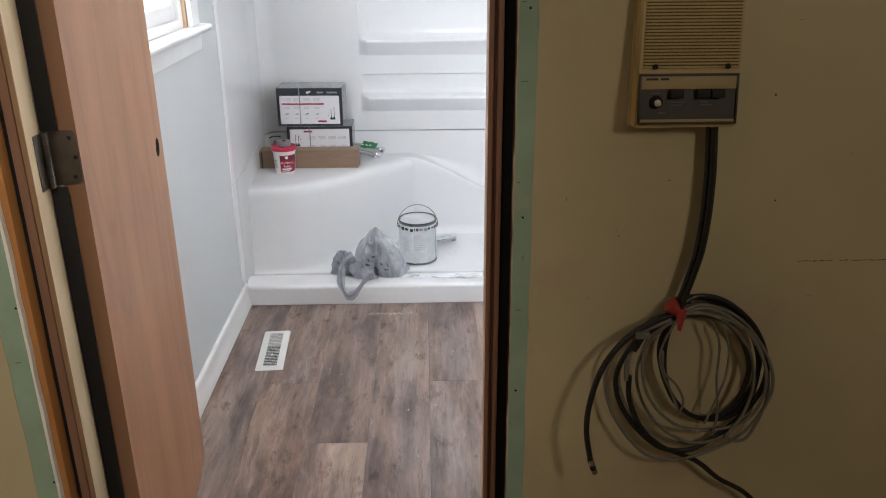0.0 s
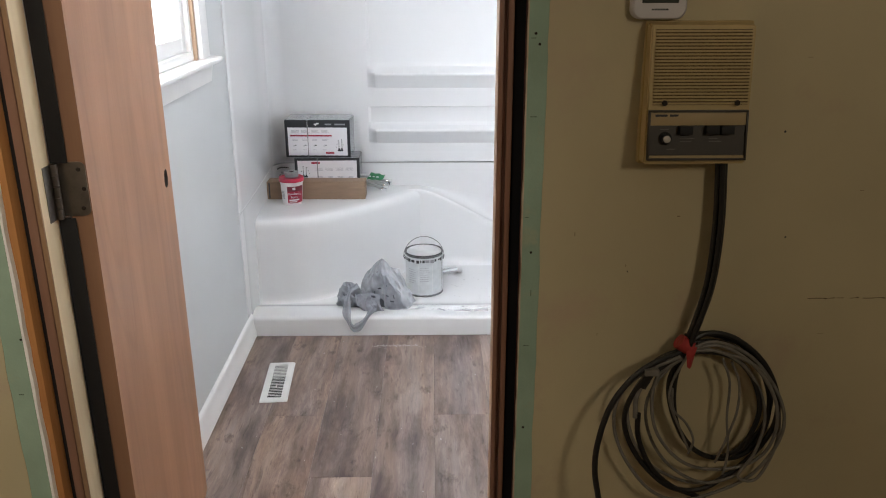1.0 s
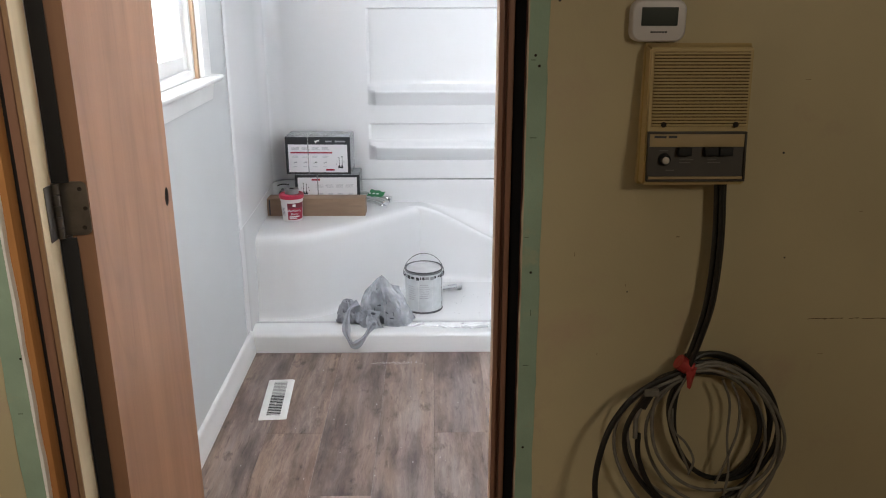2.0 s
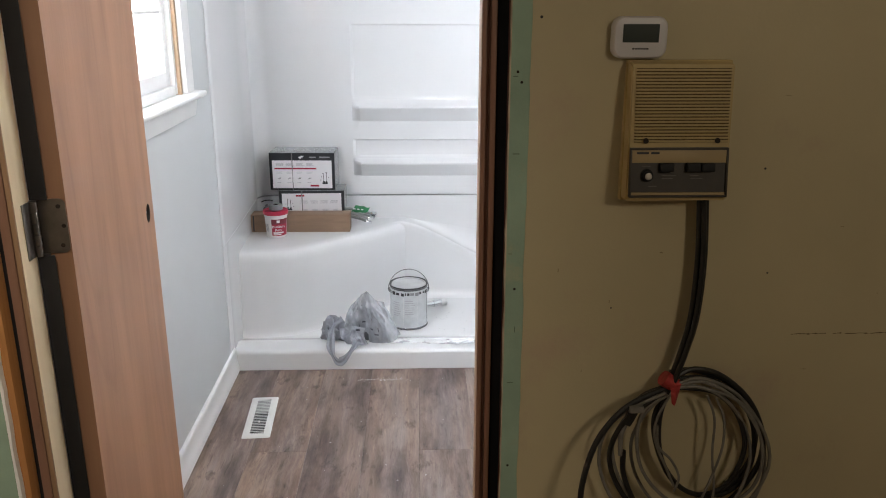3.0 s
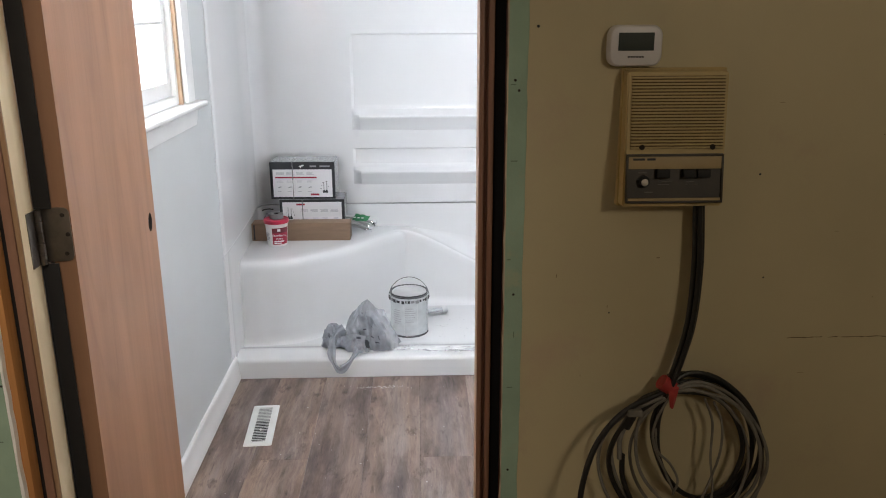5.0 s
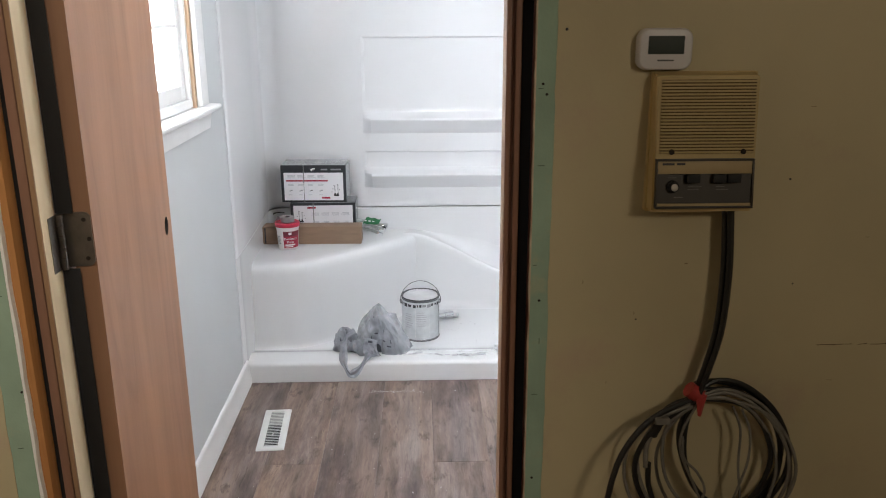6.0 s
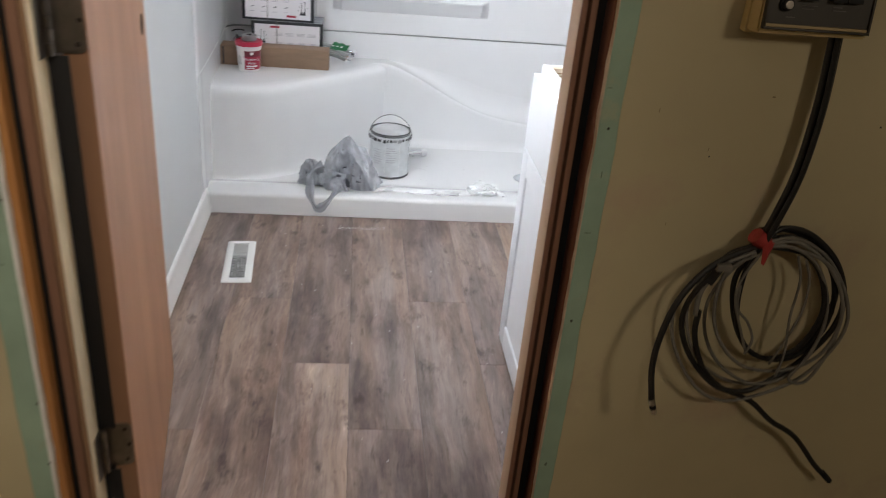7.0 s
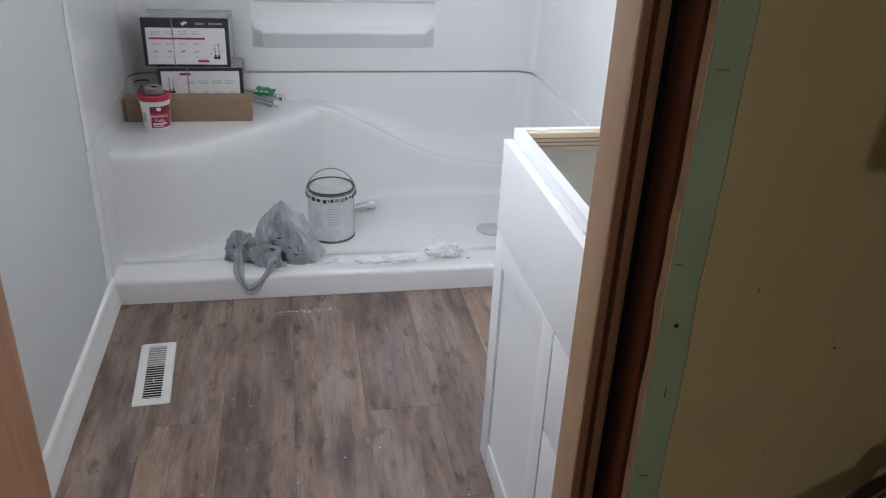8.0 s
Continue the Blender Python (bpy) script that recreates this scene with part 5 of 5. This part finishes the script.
def intercom():
    t = thing("intercom", (0.327, YW, 1.15), "aged cream plastic wall intercom with ribbed speaker grille", "intercom")
    x0, x1, z0, z1 = 0.2505, 0.3985, 1.1530, 1.3515
    yf = YW - 0.037
    part("back_plate", box(x0 - 0.001, x1 + 0.004, YW - 0.012, YW - 0.0005, z0 - 0.004, z1 + 0.001, 0.002), INTERCOM, t)
    shell = bmesh.new()
    a = [shell.verts.new(v) for v in ((x0, YW - 0.0122, z0), (x1 + 0.002, YW - 0.0122, z0), (x1 + 0.002, YW - 0.0122, z1), (x0, YW - 0.0122, z1))]
    b = [shell.verts.new(v) for v in ((x0 - 0.0010, yf, z0 + 0.003), (x1 - 0.0025, yf, z0 + 0.003), (x1 - 0.0005, yf, z1 - 0.004), (x0 + 0.0010, yf, z1 - 0.004))]
    for i in range(4):
        shell.faces.new((a[i], a[(i + 1) % 4], b[(i + 1) % 4], b[i]))
    shell.faces.new(a), shell.faces.new(b)
    bmesh.ops.bevel(shell, geom=shell.edges[:], offset=0.0022, segments=2, affect="EDGES")
    part("case", shell, INTERCOM, t)
    gx0, gx1, gz0, gz1 = x0 + 0.0075, x1 - 0.0055, 1.2395, z1 - 0.009
    # Darker sheet behind the ribs puts the groove shade into the colour.
    grille = part("grille", box(gx0, gx1, yf - 0.0008, yf - 0.0002, gz0, gz1), INTERCOM_SLOT_SHADE, t, "dark sheet painting the shade between the ribs", 0)
    n = 23
    for i in range(n):
        z = gz0 + (gz1 - gz0) * (i + 0.5) / n
        part("rib", box(gx0 - 0.0005, gx1 + 0.0005, yf - 0.0038, yf - 0.0009, z - 0.0014, z + 0.0012, 0.0005, 1), INTERCOM, grille)
    for x in (x0 + 0.0235, x1 - 0.0215):
        s = lathe([(0, 0.0), (0.0040, 0.0), (0.0036, 0.0016), (0.0012, 0.0019), (0, 0.0010)], 16)
        s.transform(Matrix.Translation((x, yf - 0.0040, 1.2425)) @ Matrix.Rotation(radians(90), 4, "X"))
        part("screw", s, DARK, t)
    px0, px1, pz0, pz1 = x0 + 0.0015, x1 - 0.0045, z0 + 0.0095, 1.2325
    rim = boxes([(px0, px1, yf - 0.0060, yf - 0.0003, pz1 - 0.0028, pz1), (px0, px1, yf - 0.0060, yf - 0.0003, pz0, pz0 + 0.0028), (px0, px0 + 0.0028, yf - 0.0060, yf - 0.0003, pz0 + 0.003, pz1 - 0.003), (px1 - 0.0028, px1, yf - 0.0060, yf - 0.0003, pz0 + 0.003, pz1 - 0.003)], 0.0005)
    part("bezel", rim, PANEL_BROWN, t, "dark brown bezel")
    panel = part("control_panel", box(px0 + 0.003, px1 - 0.003, yf - 0.0035, yf - 0.0004, pz0 + 0.007, pz1 - 0.0215), PANEL_BROWN, t, "smoked brown control panel", 0)
    part("panel_trim", box(px0 + 0.003, px1 - 0.003, yf - 0.0045, yf - 0.0004, pz1 - 0.021, pz1 - 0.0032, 0.0004), PANEL_TRIM, t, "tan upper strip of the panel")
    part("panel_trim", box(px0 + 0.003, px1 - 0.003, yf - 0.0045, yf - 0.0004, pz0 + 0.003, pz0 + 0.0066, 0.0004), PANEL_TRIM, t, "thin tan lower line")
    for k, (u, w) in enumerate(((0.0095, 0.017), (0.030, 0.012))):
        part("print_bar", box(px0 + u, px0 + u + w, yf - 0.0052, yf - 0.0046, pz1 - 0.0085, pz1 - 0.0055), BLACK_INK, t, "", 0)
    for u in (0.0526, 0.0907, 0.1115):
        key = box(px0 + u - 0.0095, px0 + u + 0.0095, yf - 0.0115, yf - 0.0046, pz1 - 0.0325, pz1 - 0.0205, 0.0015)
        part("push_key", key, BLACK, t, "black push key")
    knob = lathe([(0, 0.0), (0.0088, 0.0), (0.0086, 0.003), (0.0070, 0.0036), (0.0068, 0.0068), (0.0060, 0.0074), (0, 0.0074)], 30)
    knob.transform(Matrix.Translation((px0 + 0.0252, yf - 0.0036, pz0 + 0.0315)) @ Matrix.Rotation(radians(90), 4, "X"))
    kn = part("knob", knob, BLACK, t, "black volume knob with bright face")
    cap = lathe([(0, 0.0), (0.0052, 0.0), (0.0048, 0.0006), (0, 0.0008)], 24)
    cap.transform(Matrix.Translation((px0 + 0.0252, yf - 0.0111, pz0 + 0.0315)) @ Matrix.Rotation(radians(90), 4, "X"))
    part("knob_face", cap, STEEL, kn)
    for u, v, w in ((0.018, 0.043, 0.012), (0.028, 0.015, 0.012), (0.047, 0.030, 0.020), (0.047, 0.026, 0.016), (0.088, 0.030, 0.012), (0.088, 0.026, 0.018)):
        part("print_bar", box(px0 + u, px0 + u + w, yf - 0.0041, yf - 0.0036, pz0 + v, pz0 + v + 0.0012), DIM_INK, panel, "", 0)
    # the housing is a wedge, deeper towards its foot
    for ob in t.children_recursive:
        for v in ob.data.vertices:
            v.co.y *= 0.82 + 0.62 * (1 - (v.co.z - 0.003) / 0.1985)

intercom()

def cables():
    t = thing("cable_bundle", (0.385, YW, 0.57), "coiled black and grey cables tied with red tape", "cable")
    rnd = random.Random(7)
    # the drop from the wall unit to the tape
    for k, (r, mat, dx, dy) in enumerate(((0.0052, BLACK_CABLE, 0.0005, 0.002), (0.0046, BLACK_CABLE, 0.0078, -0.003), (0.0040, BLACK_CABLE, 0.004, -0.009), (0.0026, GREY_CABLE, 0.0125, 0.006))):
        pts = [(0.368 + dx, 1.247 + dy * 0.7, 1.158), (0.373 + dx, 1.243 + dy, 1.060), (0.370 + dx * 0.9, 1.240 + dy, 0.968), (0.358 + dx * 0.7, 1.238 + dy, 0.905), (0.347 + dx * 0.5, 1.238 + dy, 0.862), (0.342 + dx * 0.4, 1.240 + dy, 0.840)]
        part("cable", tube(curve_through(pts, 8), r, 10), mat, t, "black cable" if mat is BLACK_CABLE else "grey cable")
    def run(name, way, r, mat, y, lift, label):
        """A cable along way points of (x, z) that weaves in depth."""
        ph = rnd.random() * 6
        n = len(way)
        pts = [(x + rnd.uniform(-0.001, 0.001), y + lift * math.sin(ph + i * 1.3), z + rnd.uniform(-0.001, 0.001)) for i, (x, z) in enumerate(way)]
        return part(name, tube(curve_through(pts, 8), r, 9), mat, t, label)
    B, G = (BLACK_CABLE, "black cable loop"), (GREY_CABLE, "grey cable loop")
    run("cable_loop", [(0.347, 0.842), (0.335, 0.798), (0.336, 0.746), (0.352, 0.698), (0.382, 0.662), (0.417, 0.648), (0.451, 0.667), (0.472, 0.710), (0.475, 0.754), (0.455, 0.804), (0.417, 0.837), (0.353, 0.850)], 0.0042, B[0], 1.238, 0.004, B[1])
    run("cable_loop", [(0.346, 0.840), (0.329, 0.788), (0.336, 0.736), (0.359, 0.688), (0.394, 0.653), (0.440, 0.641), (0.476, 0.658), (0.495, 0.706), (0.491, 0.767), (0.465, 0.821), (0.411, 0.855), (0.351, 0.858)], 0.0042, B[0], 1.246, 0.003, B[1])
    run("cable_loop", [(0.349, 0.862), (0.382, 0.876), (0.428, 0.865), (0.474, 0.824), (0.502, 0.766), (0.506, 0.709), (0.482, 0.652), (0.443, 0.612), (0.393, 0.588), (0.339, 0.598), (0.290, 0.643), (0.262, 0.697), (0.262, 0.748), (0.285, 0.799), (0.340, 0.846)], 0.0045, B[0], 1.240, 0.006, B[1])
    run("cable_loop", [(0.349, 0.866), (0.388, 0.870), (0.440, 0.851), (0.481, 0.809), (0.498, 0.756), (0.494, 0.700), (0.470, 0.662), (0.448, 0.650)], 0.0045, B[0], 1.250, 0.004, B[1])
    run("cable_loop", [(0.351, 0.858), (0.394, 0.864), (0.451, 0.837), (0.494, 0.787), (0.515, 0.733), (0.511, 0.677), (0.479, 0.616), (0.425, 0.583), (0.361, 0.572), (0.306, 0.595), (0.261, 0.654), (0.241, 0.714), (0.246, 0.771), (0.279, 0.814), (0.336, 0.844)], 0.0029, G[0], 1.232, 0.006, G[1])
    run("cable_loop", [(0.352, 0.854), (0.402, 0.857), (0.456, 0.824), (0.492, 0.773), (0.505, 0.717), (0.495, 0.663), (0.456, 0.632), (0.396, 0.633), (0.348, 0.658), (0.310, 0.705), (0.298, 0.758), (0.307, 0.807), (0.340, 0.840)], 0.0029, G[0], 1.230, 0.006, G[1])
    run("cable_loop", [(0.350, 0.848), (0.392, 0.850), (0.438, 0.825), (0.476, 0.773), (0.490, 0.716), (0.477, 0.660), (0.454, 0.617), (0.487, 0.609), (0.514, 0.666), (0.513, 0.726), (0.491, 0.785), (0.446, 0.833), (0.351, 0.860)], 0.0027, G[0], 1.236, 0.006, G[1])
    run("cable_loop", [(0.344, 0.842), (0.308, 0.799), (0.292, 0.747), (0.306, 0.685), (0.341, 0.633), (0.394, 0.602), (0.448, 0.612), (0.482, 0.647)], 0.0027, G[0], 1.242, 0.006, G[1])
    run("cable_loop", [(0.338, 0.844), (0.289, 0.799), (0.264, 0.748), (0.272, 0.692), (0.302, 0.639), (0.353, 0.603), (0.407, 0.590), (0.458, 0.612)], 0.0027, G[0], 1.246, 0.005, G[1])
    run("cable_loop", [(0.338, 0.844), (0.305, 0.827), (0.280, 0.784)], 0.0078, B[0], 1.238, 0.0, "thick black cable sleeve")
    run("wire", [(0.280, 0.788), (0.274, 0.762), (0.274, 0.728)], 0.0042, G[0], 1.237, 0.0, "bare grey splice")
    # loose thin wires inside the coil
    for way in ([(0.402, 0.839), (0.418, 0.797), (0.422, 0.734), (0.430, 0.670), (0.426, 0.626)], [(0.417, 0.833), (0.434, 0.796), (0.435, 0.745), (0.422, 0.692), (0.410, 0.648)],
                [(0.327, 0.788), (0.334, 0.747), (0.356, 0.723), (0.369, 0.693), (0.364, 0.666)], [(0.345, 0.846), (0.325, 0.800), (0.326, 0.760), (0.352, 0.700), (0.366, 0.668)]):
        run("wire", way, 0.0021, G[0], 1.226, 0.002, "thin grey wire")
    # the free end with its plug
    end = part("free_end", tube(curve_through([(0.342, 1.236, 0.848), (0.293, 1.226, 0.832), (0.256, 1.215, 0.809), (0.224, 1.203, 0.768), (0.206, 1.192, 0.713), (0.202, 1.185, 0.665), (0.210, 1.180, 0.614)], 8), 0.0048, 10), BLACK_CABLE, t, "black coaxial end")
    part("plug", tube([(0.2101, 1.180, 0.6138), (0.2135, 1.180, 0.603)], 0.0058, 14), CHROME, end, "bright metal plug")
    part("plug_ring", tube([(0.2136, 1.180, 0.6028), (0.2163, 1.180, 0.5945)], 0.0050, 14), BLACK, end)
    part("plug_tip", tube([(0.2164, 1.180, 0.5943), (0.2195, 1.180, 0.586)], 0.0052, 6), CHROME, end)
    tail = part("free_end", tube(curve_through([(0.279, 1.238, 0.735), (0.283, 1.238, 0.689), (0.308, 1.236, 0.633), (0.345, 1.236, 0.596), (0.386, 1.236, 0.577), (0.415, 1.236, 0.560), (0.452, 1.236, 0.527), (0.505, 1.238, 0.492), (0.560, 1.240, 0.430), (0.590, 1.240, 0.402)], 8), 0.0045, 10), BLACK_CABLE, t, "black cable tail")
    part("sleeve", tube([(0.5802, 1.2398, 0.4120), (0.600, 1.240, 0.3925)], 0.0052, 10), BLACK, tail)
    clip = part("cable_clip", box(0.277, 0.300, 1.212, 1.224, 0.816, 0.827, 0.002), GREY_CABLE, t, "grey ribbed clip")
    # the red tape: a wrapped band with a torn flag
    bm = bmesh.new()
    add(bm, tube([(0.333, 1.236, 0.866), (0.340, 1.236, 0.861), (0.347, 1.236, 0.856), (0.353, 1.236, 0.851)], lambda s: 0.0125 + 0.0016 * math.sin(s * 9), 14))
    rows = []
    for i in range(7):
        s = i / 6
        rows.append([(0.341 + 0.004 * s, 1.2205, 0.856 - 0.028 * s), (0.348 + 0.002 * s, 1.2190 - 0.003 * math.sin(s * 4), 0.856 - 0.032 * s), (0.358 - 0.006 * s, 1.2215, 0.862 - 0.034 * s)])
    sheet(rows, bm)
    part("red_tape", bm, RED_TAPE, t, "wrapped red tape with a torn flag", 40)

cables()

def wall_marks():
    def head(x, z, r, y=YW):
        s = lathe([(0, 0.0), (r, 0.0), (r * 0.85, r * 0.35), (r * 0.3, r * 0.5), (0, r * 0.3)], 10)
        s.transform(Matrix.Translation((x, y - 0.0001, z)) @ Matrix.Rotation(radians(90), 4, "X"))
        return s
    for x, z, r in ((0.126, 1.411, 0.0022), (0.472, 1.192, 0.0018), (0.495, 1.026, 0.0015), (0.252, 0.970, 0.0013)):
        part("nail_hole", head(x, z, r), BLACK_INK, wall_hall, "", 40)
    for x, z in ((0.0945, 1.335), (0.1005, 1.320), (0.0985, 1.003), (0.0955, 0.690), (0.097, 1.55), (0.096, 0.40)):
        part("screw", head(x, z, 0.0021, YW + 0.0006), DARK, wall_hall, "", 40)
    for x, z in ((-0.718, 0.52), (-0.716, 0.40), (-0.719, 1.10), (-0.717, 1.35), (-0.718, 0.86)):
        part("screw", head(x, z, 0.0021, YW + 0.0006), DARK, wall_hall, "", 40)
    for x, z, w, h in ((0.090, 1.215, 0.010, 0.0014), (0.088, 1.328, 0.007, 0.0012), (0.087, 1.060, 0.006, 0.0010), (0.091, 0.842, 0.009, 0.0012), (0.100, 0.930, 0.0012, 0.010), (-0.738, 0.760, 0.008, 0.0012), (-0.730, 1.020, 0.006, 0.0010)):
        part("smudge", box(x, x + w, YW - 0.0001, YW + 0.0005, z, z + h), SMUDGE, wall_hall, "", 0)
    # a long scratch and a few dents
    for xa, xb, sd in ((0.545, 0.603, 1.0), (0.613, 0.628, 4.0), (0.634, 0.742, 7.0)):
        rows = [[], []]
        for i in range(41):
            x = xa + (xb - xa) * i / 40
            mid = 0.922 + 0.0011 * noise.noise((x * 60, sd, 0)) + 0.0008 * (x - xa) / (xb - xa)
            half = max(0.0001, 0.0006 + 0.0010 * noise.noise((x * 170, sd, 5.0)))
            for row, k in zip(rows, (-1, 1)):
                row.append((x, YW - 0.0004, mid + k * half))
        part("scratch", sheet(rows), SCRATCH, wall_hall, "", 0)
    for x, z, w, h in ((0.322, 1.060, 0.005, 0.0018), (0.248, 0.978, 0.0010, 0.005), (0.165, 1.03, 0.0012, 0.006), (0.49, 1.30, 0.008, 0.0008), (0.60, 1.10, 0.006, 0.0008), (0.655, 1.25, 0.002, 0.002), (0.57, 0.86, 0.009, 0.0007), (0.675, 0.99, 0.0015, 0.0015), (0.21, 0.86, 0.001, 0.004)):
        part("dent", box(x, x + w, YW - 0.0004, YW - 0.0001, z, z + h), PLY_DARK, wall_hall, "", 0)

SMUDGE = plain("green_paper_smudge", (0.13, 0.18, 0.135), 0.9, var=0.2, coarse=60)
SCRATCH = plain("scratched_paint", (0.15, 0.105, 0.06), 0.85, var=0.3, coarse=80)
PLY_DARK = plain("scuffed_paint", (0.30, 0.235, 0.14), 0.8, var=0.2, coarse=40)
wall_marks()

# ---- floor planks ----
PW = 0.187
EDGE = -0.238
PLANK = 1.30
JOINT = {-3: 1.60, -2: 1.838, -1: 2.475, 0: 2.125, 1: 1.842, 2: 2.475, 3: 2.13, 4: 1.95, 5: 2.6}
plank_mesh = {}

def plank(x, y0, y1, w, material=VINYL):
    key = (round(w, 4), round(y1 - y0, 4), material.name)
    if key not in plank_mesh:
        bm = bmesh.new()
        g = 0.0003
        a, b = -w / 2 + g, w / 2 - g
        p, q = -(y1 - y0) / 2 + g, (y1 - y0) / 2 - g
        c = 0.0005
        top = [bm.verts.new(v) for v in ((a + c, p + c, 0), (b - c, p + c, 0), (b - c, q - c, 0), (a + c, q - c, 0))]
        mid = [bm.verts.new(v) for v in ((a, p, -0.0005), (b, p, -0.0005), (b, q, -0.0005), (a, q, -0.0005))]
        low = [bm.verts.new((v.co.x, v.co.y, -0.0043)) for v in mid]
        bm.faces.new(top)
        for u, l in ((top, mid), (mid, low)):
            for i in range(4):
                bm.faces.new((l[i], l[(i + 1) % 4], u[(i + 1) % 4], u[i]))
        plank_mesh[key] = mesh_of("plank", bm, material, 0)
    ob = new("plank", plank_mesh[key])
    ob.parent = floor
    ob.location = PLACE[floor].inverted() @ Vector((x, (y0 + y1) / 2, 0))

for i in range(-3, 6):
    xa, xb = max(EDGE + PW * (i - 1), XL), min(EDGE + PW * i, XR)
    if xb - xa < 0.02:
        continue
    y = JOINT[i]
    while y > YI - 0.03:
        y -= PLANK
    while y < 3.098:
        plank((xa + xb) / 2, max(y, YI - 0.03), min(y + PLANK, 3.098), xb - xa, VINYL_PALE if (i == 0 and y < 2.0) or (i == 4 and y > 1.9) else VINYL)
        y += PLANK
